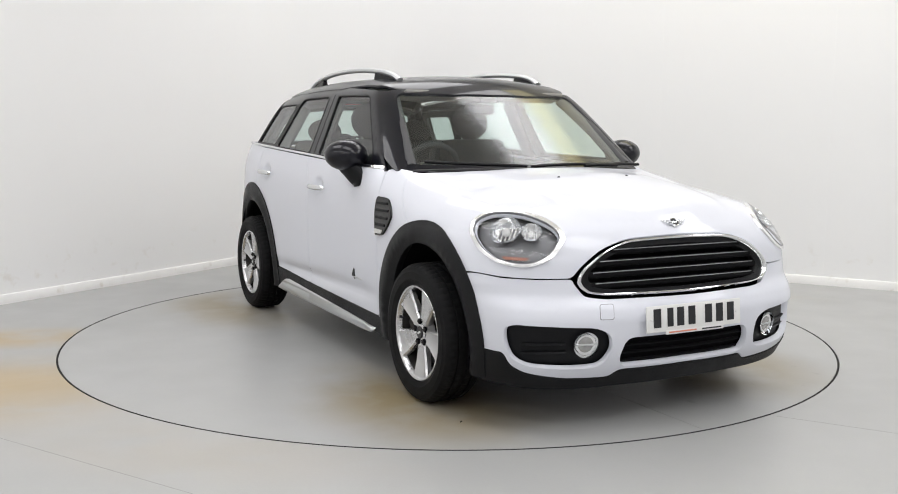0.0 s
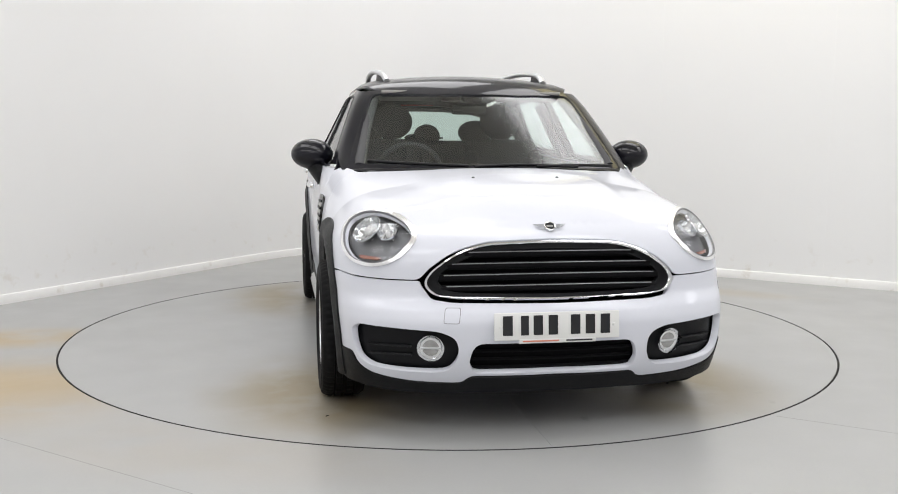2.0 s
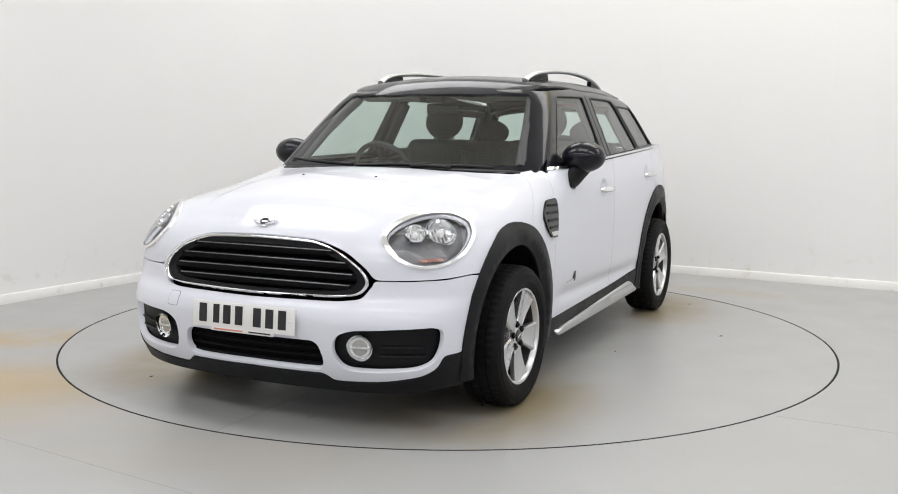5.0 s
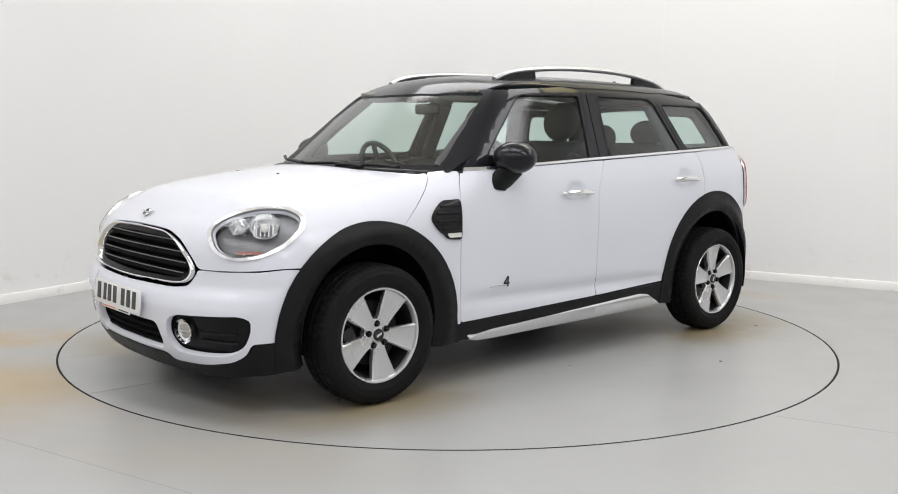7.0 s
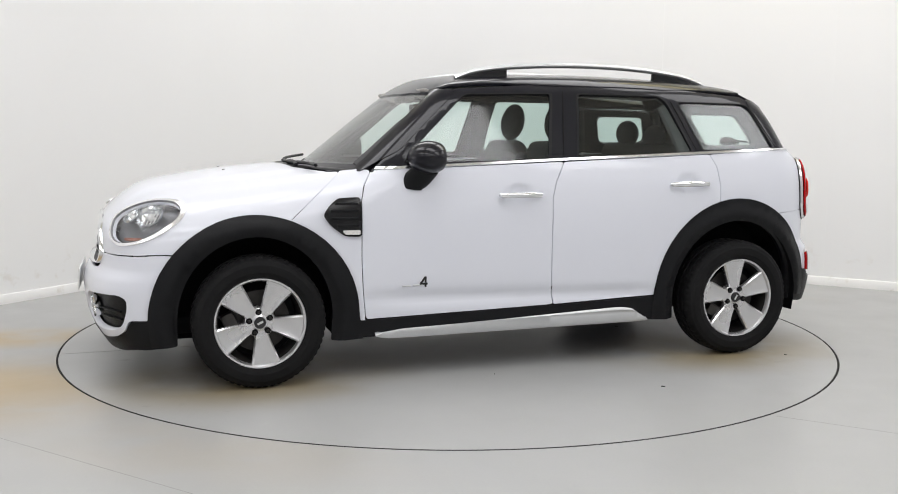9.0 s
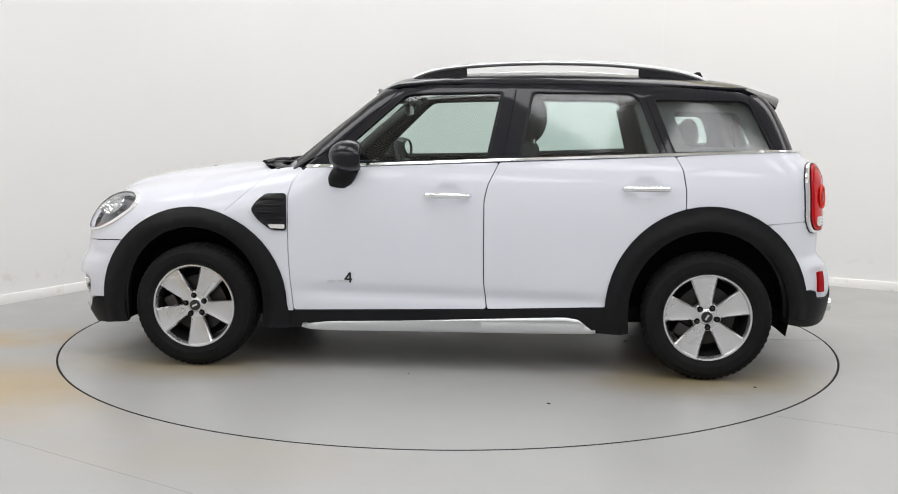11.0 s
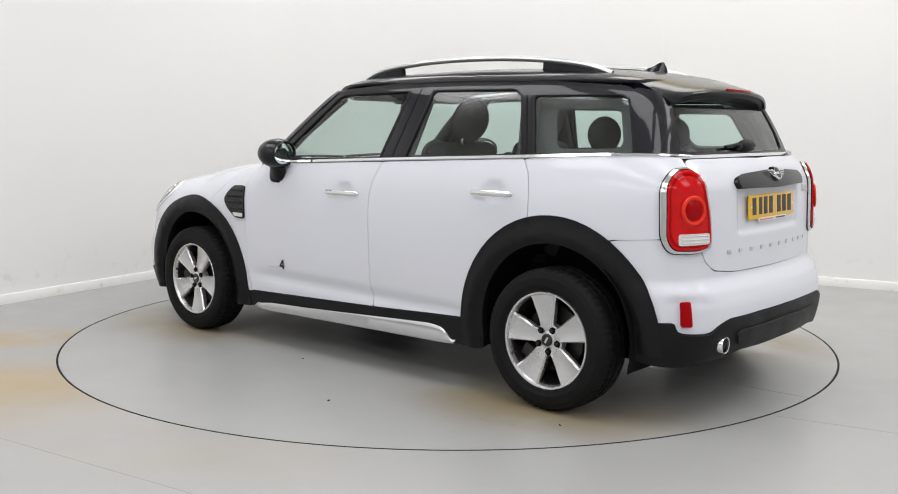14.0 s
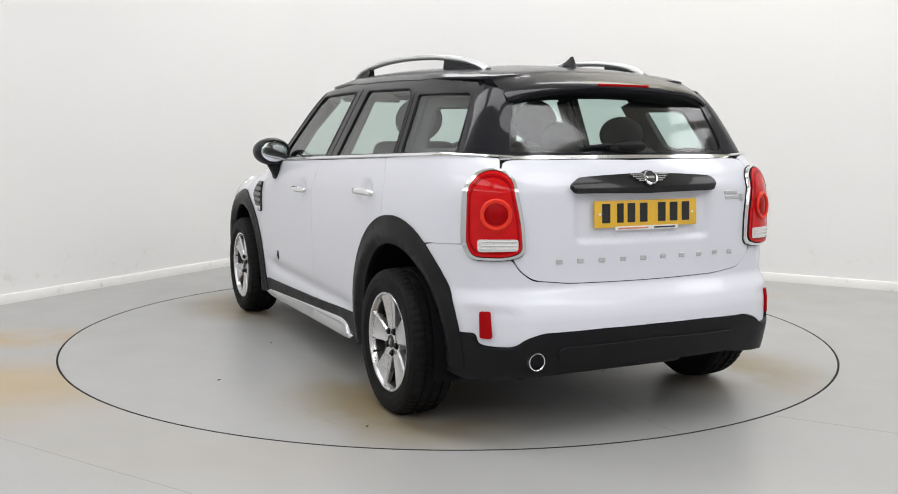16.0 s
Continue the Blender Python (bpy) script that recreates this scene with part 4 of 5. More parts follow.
WIN_F = [(0.590, 1.062), (0.540, 1.130), (0.232, 1.412), (0.20, 1.424), (-0.285, 1.434), (-0.215, 1.078)]
WIN_R = [(-0.375, 1.086), (-0.437, 1.434), (-0.950, 1.430), (-0.998, 1.395), (-1.100, 1.114)]
WIN_Q = [(-1.160, 1.124), (-1.060, 1.398), (-1.520, 1.394), (-1.560, 1.375), (-1.660, 1.136)]


def build_glasshouse():
    for flip in SIDES:
        frame_out = [(0.765, 1.020), (0.610, 1.150), (0.335, 1.395), (0.262, 1.450), (-0.30, 1.485), (-1.0, 1.475), (-1.52, 1.435), (-1.595, 1.40), (-1.725, 1.130), (-1.0, 1.085), (0.0, 1.045)]
        side = panel("side_frame", frame_out, "side", BLACK, car, field=cabin, holes=[WIN_F, WIN_R, WIN_Q], flip=flip, r=0.02, hole_r=0.02, step=0.035, depth=0.03, label="gloss black window frame and pillars")
        for nm, win, g in (("front_side_glass", WIN_F, GLASS), ("rear_side_glass", WIN_R, GLASS_DARK), ("quarter_glass", WIN_Q, GLASS_DARK)):
            k = np.mean(np.array(win), 0)
            pane = panel(nm, [tuple(k + (np.array(p) - k) * 1.02) for p in win], "side", g, side, field=cabin, off=-0.006, depth=0, flip=flip, r=0.02, step=0.05, label="green tinted window pane")
            pane.visible_shadow = False
            rub = [tuple(k + (np.array(p) - k) * 0.975) for p in win]
            panel("window_seal", [tuple(k + (np.array(p) - k) * 1.012) for p in win], "side", PLASTIC, side, field=cabin, off=0.002, depth=0.010, holes=[rub], flip=flip, r=0.02, hole_r=0.02, step=0.03, label="matt black window seal")
        k = np.mean(np.array(WIN_Q), 0)
        panel("quarter_trim", [tuple(k + (np.array(p) - k) * 1.10) for p in WIN_Q], "side", PILLAR, side, field=cabin, off=-0.055, depth=0.02, holes=[[tuple(k + (np.array(p) - k) * 0.68) for p in WIN_Q]], flip=flip, r=0.04, hole_r=0.05, step=0.04, label="dark trim inside the quarter window")
        for win in ([(-0.288, 1.075), (-0.350, 1.445), (-0.356, 1.445), (-0.294, 1.075)], [(-1.125, 1.112), (-1.02, 1.40), (-1.026, 1.402), (-1.131, 1.112)]):
            panel("door_gap", win, "side", DARK, side, field=cabin, off=0.0015, depth=0.002, flip=flip, r=0.001, step=0.04, label="dark gap between the doors")
    for s in (1, -1):
        post = [(0.80, 0.765, 1.022), (0.60, 0.775, 1.13), (0.30, 0.665, 1.400), (0.27, 0.640, 1.445), (0.375, 0.575, 1.442), (0.415, 0.603, 1.400), (0.78, 0.722, 1.055), (0.81, 0.725, 1.024)]
        panel("windscreen_pillar", post, "front_corner", BLACK, car, field=cabin, off=0.0035, depth=0.004, r=0.02, step=0.025, flip=s < 0, label="gloss black windscreen pillar")
        post = [(-1.665, 0.715, 1.132), (-1.540, 0.580, 1.385), (-1.545, 0.545, 1.425), (-1.645, 0.480, 1.400), (-1.670, 0.490, 1.380), (-1.800, 0.565, 1.150), (-1.795, 0.580, 1.130)]
        panel("rear_pillar", post, "corner", BLACK, car, field=cabin, off=0.0035, depth=0.004, r=0.02, step=0.025, flip=s < 0, label="gloss black rear pillar")
        part("pillar_core", sweep([(0.755, s * 0.712, 1.02), (0.535, s * 0.650, 1.22), (0.315, s * 0.575, 1.400)], 0.028), BLACK, car, "gloss black windscreen pillar")
        part("pillar_core", sweep([(-1.690, s * 0.635, 1.13), (-1.630, s * 0.575, 1.27), (-1.555, s * 0.505, 1.385)], 0.032), BLACK, car, "gloss black rear pillar")
    # roof
    half = [(0.47, 0), (0.455, 0.25), (0.405, 0.47), (0.34, 0.560), (0.22, 0.600), (-0.3, 0.615), (-1.0, 0.592), (-1.45, 0.540), (-1.56, 0.505), (-1.62, 0.3), (-1.63, 0)]
    half = [(x, y, 1.5) for x, y in half]
    roof = panel("roof", half, "top", BLACK, car, field=cabin, off=0.003, depth=0.02, sym=True, r=0.03, step=0.05, label="gloss black roof")
    # windscreen with its black border
    out = [(0, 1.462), (0.45, 1.454), (0.595, 1.446), (0.645, 1.400), (0.782, 1.035), (0.5, 1.012), (0, 1.010)]
    hole = [(-0.555, 1.430), (0, 1.438), (0.555, 1.430), (0.580, 1.405), (0.705, 1.075), (0.675, 1.056), (0, 1.046), (-0.675, 1.056), (-0.705, 1.075), (-0.580, 1.405)]
    out3, hole3 = [(0, y, z) for y, z in out], [(0, y, z) for y, z in hole]
    ws = panel("windscreen", ringed(hole3, 1.02), "ahead", SCREEN, car, field=cabin, off=-0.004, depth=0, r=0.03, step=0.05, label="clear laminated windscreen")
    ws.visible_shadow = False
    panel("windscreen_border", out3, "ahead", BLACK, ws, field=cabin, off=0.002, depth=0.02, holes=[hole3], sym=True, r=0.02, hole_r=0.03, step=0.035, label="black windscreen border and pillars")
    # rear window
    out = [(0, 1.415), (0.45, 1.405), (0.540, 1.385), (0.595, 1.30), (0.680, 1.135), (0.5, 1.118), (0, 1.115)]
    hole = [(-0.47, 1.385), (0, 1.395), (0.47, 1.385), (0.485, 1.365), (0.555, 1.165), (0.535, 1.145), (0, 1.140), (-0.535, 1.145), (-0.555, 1.165), (-0.485, 1.365)]
    out3, hole3 = [(0, y, z) for y, z in out], [(0, y, z) for y, z in hole]
    rw = panel("rear_window", ringed(hole3, 1.02), "behind", GLASS_DARK, car, field=cabin, off=-0.004, depth=0, r=0.03, step=0.05, label="tinted rear window")
    rw.visible_shadow = False
    panel("rear_window_border", out3, "behind", BLACK, rw, field=cabin, off=0.002, depth=0.02, holes=[hole3], sym=True, r=0.02, hole_r=0.03, step=0.035, label="black rear pillars round the glass")
    base = [(0, 0, 1.115), (0, 0.56, 1.112), (0, 0.60, 1.112), (0, 0.60, 1.126), (0, 0.56, 1.126), (0, 0, 1.129)]
    panel("rear_trim", base, "behind", CHROME, rw, field=cabin, off=0.014, depth=0.02, sym=True, r=0.003, step=0.04, label="chrome line under the rear window")
    # spoiler over the rear window: carries the roof on, its ends turn down to the pillars
    def spoiler_sheet(profile):
        bm, rows, n = bmesh.new(), [], 20
        for k in range(-n, n + 1):
            e = abs(k / n)
            row = []
            for x, z, w in profile:
                tail = max(0.0, (-1.56 - x) / 0.24)
                row.append(bm.verts.new((x + 0.085 * tail * e**2.5, w * k / n, z - 0.032 * (w * e / 0.5) ** 2 - (0.010 + 0.022 * tail) * e**8)))
            rows.append(row)
        for u, v in zip(rows, rows[1:]):
            for k in range(len(profile) - 1):
                bm.faces.new((u[k], v[k], v[k + 1], u[k + 1]))
        bm.faces.new(rows[0])
        bm.faces.new(rows[-1][::-1])
        return bm
    sp = part("spoiler", spoiler_sheet([(-1.44, 1.517, 0.500), (-1.54, 1.501, 0.512), (-1.64, 1.475, 0.520), (-1.74, 1.446, 0.520), (-1.788, 1.428, 0.517), (-1.795, 1.420, 0.515), (-1.787, 1.410, 0.512), (-1.72, 1.412, 0.505), (-1.62, 1.402, 0.500), (-1.50, 1.400, 0.490)]), BLACK, car, "gloss black roof spoiler")
    part("spoiler_underside", spoiler_sheet([(-1.60, 1.415, 0.49), (-1.776, 1.411, 0.50), (-1.762, 1.394, 0.49), (-1.70, 1.380, 0.48), (-1.62, 1.372, 0.47)]), PLASTIC, sp, "matt black underside")
    part("high_brake_light", block(0.012, 0.26, 0.012, Matrix.Translation((-1.790, 0, 1.425)), 0.004), RED_DARK, sp, "dark red high brake light")
    # wiper at the rear
    m = on_skin((0, 0.02, 1.165), "behind", cabin)
    bm = ball(0.085, 0.030, 0.028, m @ Matrix.Translation((0.03, 0.0, 0.012)))
    block(0.05, 0.03, 0.03, m @ Matrix.Translation((-0.06, -0.005, 0.01)), 0.01, 2, bm)
    wp = part("rear_wiper", bm, PLASTIC, car, "black rear wiper with its hub")
    part("wiper_blade", sweep([m @ Vector(v) for v in ((0.05, 0, 0.02), (-0.10, 0.002, 0.018), (-0.20, -0.004, 0.012))], 0.009, 0.007), PLASTIC, wp)
    # roof rails: a bright arched bar on black feet
    for s in (1, -1):
        def rail_y(x):
            return s * (0.500 - 0.04 * max(0, -x) / 1.3 - 0.03 * (abs(x + 0.58) / 0.75) ** 2)
        top = [(0.21, 1.512), (0.12, 1.546), (-0.03, 1.571), (-0.3, 1.590), (-0.6, 1.594), (-0.9, 1.583), (-1.15, 1.556), (-1.28, 1.528), (-1.36, 1.498)]
        path = smooth_path([(x, rail_y(x), z) for x, z in top], 6)
        rail = part("roof_rail", sweep(path, 0.019, 0.014), SATIN, car, "satin silver roof rail")
        for x0, x1 in ((0.16, -0.08), (-1.00, -1.32)):
            bm = bmesh.new()
            rows = []
            for k in range(11):
                x = x0 + (x1 - x0) * k / 10
                zt = float(ease(-x, [-v[0] for v in top], [v[1] for v in top])) - 0.012
                zb = float(skin(cabin, "top", np.array([(x, abs(rail_y(x)))]))[0][0][2]) - 0.004
                rows.append([bm.verts.new((x, rail_y(x) + o, z)) for o, z in ((-0.018, zb), (-0.012, zt), (0.012, zt), (0.018, zb))])
            for u, v in zip(rows, rows[1:]):
                for k in range(4):
                    bm.faces.new((u[k], v[k], v[(k + 1) % 4], u[(k + 1) % 4]))
            bm.faces.new(rows[0])
            bm.faces.new(rows[-1][::-1])
            part("rail_foot", bm, PLASTIC, rail, "black rail foot")
    # aerial fin
    bm = bmesh.new()
    rows = []
    for x, z, w in ((-1.22, 0.0, 0.010), (-1.27, 0.022, 0.026), (-1.33, 0.048, 0.024), (-1.375, 0.078, 0.012), (-1.395, 0.082, 0.009), (-1.41, 0.060, 0.016), (-1.43, 0.0, 0.02)):
        zb = 1.526 + 0.20 * (x + 1.22)
        rows.append([bm.verts.new((x, y, zb + zz)) for y, zz in ((-w, 0), (-w * 0.5, z * 0.6), (0, z), (w * 0.5, z * 0.6), (w, 0))])
    for u, v in zip(rows, rows[1:]):
        for k in range(4):
            bm.faces.new((u[k], v[k], v[k + 1], u[k + 1]))
    part("aerial_fin", bm, BLACK, car, "black shark fin aerial", 60)
    # wipers and cowl
    part("cowl", sweep(smooth_path([(0.80, 0.72, 1.018), (0.93, 0.55, 1.026), (1.05, 0.28, 1.032), (1.09, 0, 1.033), (1.05, -0.28, 1.032), (0.93, -0.55, 1.026), (0.80, -0.72, 1.018)]), 0.045, 0.012), PLASTIC, car, "black plastic cowl under the windscreen")
    for pts in (((1.06, -0.15, 1.052), (1.0, -0.40, 1.062), (0.87, -0.64, 1.072)), ((1.07, 0.42, 1.050), (1.05, 0.15, 1.058), (1.06, -0.12, 1.050)), ((1.0, 0.62, 1.050), (1.02, 0.45, 1.056), (1.08, 0.2, 1.052))):
        part("wiper", sweep(smooth_path(pts), 0.010, 0.008), PLASTIC, car, "black windscreen wiper")


def build_mirrors():
    for s in (1, -1):
        m = Matrix.Translation((0.485, s * 0.911, 1.098)) @ Matrix.Rotation(radians(s * 10), 4, "Z")
        bm = ball(0.105, 0.114, 0.082, Matrix(), None, 40)
        bmesh.ops.bisect_plane(bm, geom=bm.verts[:] + bm.edges[:] + bm.faces[:], plane_co=(-0.052, 0, 0), plane_no=(-1, 0, 0), clear_outer=True)
        rim = [e for e in bm.edges if e.is_boundary]
        ext = bmesh.ops.extrude_edge_only(bm, edges=rim)["geom"]
        for v in ext:
            if isinstance(v, bmesh.types.BMVert):
                v.co = Vector((-0.056, v.co.y * 0.93, v.co.z * 0.92))
        rim = [e for e in bm.edges if e.is_boundary]
        ext = bmesh.ops.extrude_edge_only(bm, edges=rim)["geom"]
        inner = [v for v in ext if isinstance(v, bmesh.types.BMVert)]
        for v in inner:
            v.co.x = -0.040
        bm.faces.new(sorted(inner, key=lambda v: math.atan2(v.co.z, v.co.y)))
        bm.transform(m)
        mir = part("wing_mirror", bm, BLACK, car, "gloss black rounded wing mirror")
        bm = sweep(smooth_path([(0.49, s * 0.915, 1.05), (0.515, s * 0.885, 1.01), (0.545, s * 0.86, 0.975), (0.55, s * 0.85, 0.945)]), 0.062, 0.038, seg=18, up=Vector((0, 1, 0)), taper=None)
        part("mirror_stalk", bm, PLASTIC, mir, "matt black mirror foot")
        part("mirror_glass", ball(0.004, 0.088, 0.062, m @ Matrix.Translation((-0.045, 0, 0)), None, 28), MIRROR, mir, "silvered mirror glass")


def build_tail():
    half = [(-1.90, 0, 1.117), (-1.87, 0.40, 1.117), (-1.838, 0.612, 1.117), (-1.872, 0.636, 1.070), (-1.91, 0.612, 1.02), (-1.922, 0.606, 0.85), (-1.926, 0.604, 0.727), (-1.935, 0.578, 0.680), (-1.948, 0.522, 0.640), (-1.99, 0.38, 0.622), (-2.001, 0, 0.620)]

    def tub(p):
        # the plate sits in a shallow recess under the handle bar
        y = np.abs(p[:, 1])
        k = np.clip((0.36 - y) / 0.05, 0, 1) * np.clip((p[:, 2] - 0.775) / 0.03, 0, 1) * np.clip((1.0 - p[:, 2]) / 0.02, 0, 1)
        return -0.014 * k * k * (3 - 2 * k)
    gate = panel("tailgate", half, "tail", PAINT, car, sym=True, r=0.03, step=0.016, relief=tub, label="white tailgate")
    band = [(-2.0, 0, 0.640), (-1.97, 0.45, 0.642), (-1.94, 0.56, 0.665), (-1.955, 0.58, 0.645), (-1.98, 0.48, 0.605), (-2.0, 0, 0.598)]
    panel("tailgate_gap", band, "tail", DARK, gate, off=-0.010, depth=0.004, sym=True, r=0.01, step=0.02, label="dark gap under the tailgate")
    hb = [(-1.95, 0, 1.052), (-1.945, 0.335, 1.038), (-1.95, 0.368, 1.012), (-1.955, 0.345, 0.982), (-1.97, 0, 0.976)]
    bar = panel("handle_bar", hb, "tail", PIANO, gate, off=0.028, depth=0.05, sym=True, r=0.03, step=0.02, label="black tailgate handle bar")
    part("badge_back", lathe([(0, 0.006), (0.036, 0.004), (0.04, -0.01)], on_skin((-1.97, 0, 1.032), "tail", off=0.030) @ Matrix.Rotation(radians(90), 4, "X"), 28), PIANO, bar)
    winged_badge((-1.97, 0, 1.032), "tail", 0.036, 0.047, bar)
    plate("rear_number_plate", (-1.97, 0.0, 0.894), "tail", 0.52, 0.111, PLATE_Y, gate, -0.006)
    for k in range(10):
        y = 0.412 - 0.0985 * k
        m = on_skin((-1.96, y, 0.713), "tail", off=0.002)
        part("letter_bar", block(0.030, 0.019, 0.004, m, 0.004, 1), SATIN, gate, "chrome letter shown as a bar")
    for y, z, w, h in ((-0.475, 0.970, 0.085, 0.016), (-0.485, 0.948, 0.095, 0.016), (-0.555, 0.950, 0.022, 0.034)):
        part("letter_bar", block(w, h, 0.004, on_skin((-1.94, y, z), "tail", off=0.002), 0.003, 1), SATIN, gate, "chrome lettering shown as a bar")
    TL = [(-1.838, 0.758, 0.79), (-1.826, 0.748, 1.003), (-1.840, 0.705, 1.060), (-1.873, 0.645, 1.064), (-1.906, 0.608, 1.027), (-1.927, 0.582, 0.87), (-1.932, 0.574, 0.756), (-1.915, 0.639, 0.738), (-1.857, 0.740, 0.742)]
    RING = [(-1.817, 0.776, 0.785), (-1.803, 0.766, 1.005), (-1.827, 0.714, 1.075), (-1.875, 0.632, 1.078), (-1.912, 0.590, 1.030), (-1.931, 0.562, 0.869), (-1.935, 0.556, 0.740), (-1.920, 0.630, 0.722), (-1.845, 0.752, 0.724)]
    for flip in SIDES:
        tl = panel("tail_light", TL, "corner", RED, car, off=0.026, depth=0.03, r=0.035, step=0.02, flip=flip, label="red tail light")
        panel("outer_gasket", ringed(RING, 1.012), "corner", PIANO, tl, off=0.006, depth=0.012, holes=[ringed(RING, 0.95)], r=0.04, hole_r=0.04, step=0.018, flip=flip, label="thin dark gap round the lamp")
        panel("lamp_gasket", ringed(TL, 1.03), "corner", DARK, tl, off=0.021, depth=0.02, holes=[ringed(TL, 0.985)], r=0.04, hole_r=0.035, step=0.018, flip=flip, label="thin black gasket")
        panel("chrome_ring", ringed(RING, 0.985), "corner", CHROME, tl, off=0.018, depth=0.03, holes=[ringed(TL, 1.01)], r=0.04, hole_r=0.035, step=0.018, flip=flip, label="chrome tail light ring")
        panel("inner_band", ringed(TL, 0.93), "corner", RED_DARK, tl, off=0.0275, depth=0.003, holes=[ringed(TL, 0.86)], r=0.03, hole_r=0.03, step=0.018, flip=flip, label="darker red band inside the lens")
        c = on_skin((-1.898, 0.670, 0.904), "corner", off=0.027)
        c = mirrored(c) if flip else c
        flat = c @ Matrix.Rotation(radians(90), 4, "X")
        part("brake_ring", lathe([(0.046, -0.01), (0.048, 0.004), (0.058, 0.006), (0.064, -0.002)], flat, 32), RED_LIT, tl, "bright red lamp ring")
        part("brake_lens", lathe([(0, 0.006), (0.03, 0.004), (0.046, -0.004)], flat, 28), RED_DARK, tl, "dark red round lens")
        rv = [(-1.868, 0.728, 0.808), (-1.927, 0.592, 0.808), (-1.928, 0.592, 0.762), (-1.870, 0.728, 0.760)]
        rev = panel("reversing_lens", rv, "corner", FROST, tl, off=0.031, depth=0.008, r=0.012, step=0.02, flip=flip, label="clear ribbed reversing lens")
        for z in (0.771, 0.785, 0.799):
            pts = [on_skin((x, y, z), "corner", off=0.032).translation for x, y in ((-1.875, 0.715), (-1.90, 0.66), (-1.925, 0.60))]
            part("lens_rib", sweep([Vector((p.x, p.y * (-1 if flip else 1), p.z)) for p in pts], 0.003, 0.003, seg=6), SATIN, rev)
    # bumper
    edge = [side_pt(x, z) for x, z in arc(-1.335, 0.318, 0.465, 0.50, 120, 164, 6)]
    half = [(-2.0, 0, 0.6160), (-1.99, 0.38, 0.6180), (-1.949, 0.526, 0.6355), (-1.937, 0.583, 0.676), (-1.928, 0.610, 0.722), (-1.85, 0.745, 0.768), (-1.824, 0.775, 0.782), side_pt(-1.645, 0.772)] + edge
    half += [(-1.79, 0.81, 0.440), (-1.895, 0.757, 0.437), (-1.903, 0.751, 0.394), (-1.96, 0.69, 0.388), (-1.992, 0.628, 0.389), (-2.009, 0.583, 0.422), (-2.022, 0.513, 0.441), (-2.05, 0.25, 0.447), (-2.06, 0, 0.448)]

    def pocket(p):
        # a shallow ledge over each reflector
        k = np.clip((0.565 - p[:, 2]) / 0.05, 0, 1) * np.clip((np.abs(p[:, 1]) - 0.56) / 0.10, 0, 1) * np.clip((-1.84 - p[:, 0]) / 0.05, 0, 1)
        return -0.013 * k * k * (3 - 2 * k)
    bump = panel("rear_bumper", half, "tail", PAINT, car, sym=True, r=0.02, step=0.014, depth=0.03, relief=pocket, label="white painted rear bumper")
    low = [(-2.06, 0, 0.443), (-2.05, 0.25, 0.442), (-2.022, 0.513, 0.436), (-2.009, 0.583, 0.417), (-1.992, 0.628, 0.384), (-1.96, 0.69, 0.383), (-1.90, 0.75, 0.389), (-1.89, 0.76, 0.432), (-1.79, 0.81, 0.436), (-1.74, 0.83, 0.44), (-1.74, 0.82, 0.26), (-1.80, 0.78, 0.252), (-1.95, 0.64, 0.268), (-2.02, 0.40, 0.288), (-2.04, 0, 0.292)]
    bl = panel("lower_bumper", low, "tail", PLASTIC, bump, off=0.003, depth=0.06, sym=True, r=0.015, step=0.035, label="grained black lower rear bumper")
    val = [(-2.05, 0, 0.395), (-2.03, 0.42, 0.385), (-2.03, 0.46, 0.365), (-2.02, 0.44, 0.318), (-2.03, 0, 0.312)]
    panel("lower_valance", val, "tail", PLASTIC, bl, off=0.015, depth=0.02, sym=True, r=0.02, step=0.04, label="raised black centre valance")
    for flip in SIDES:
        panel("reflector", [(-1.910, 0.747, 0.526), (-1.942, 0.716, 0.528), (-1.950, 0.709, 0.420), (-1.914, 0.744, 0.420)], "corner", RED_DARK, bump, off=0.001, depth=0.014, r=0.010, step=0.02, flip=flip, label="upright red reflector")
    m = Matrix.Translation((-2.022, 0.545, 0.328)) @ Matrix.Rotation(radians(90), 4, "Z")
    ex = part("exhaust_tip", lathe([(0.028, -0.16), (0.034, -0.16), (0.037, 0.0), (0.0355, 0.004), (0.032, 0.002), (0.030, -0.12)], m, 32), CHROME, bl, "round chrome exhaust tip")
    part("exhaust_bore", lathe([(0, -0.11), (0.0305, -0.11), (0.0315, -0.006)], m, 24), DARK, ex)


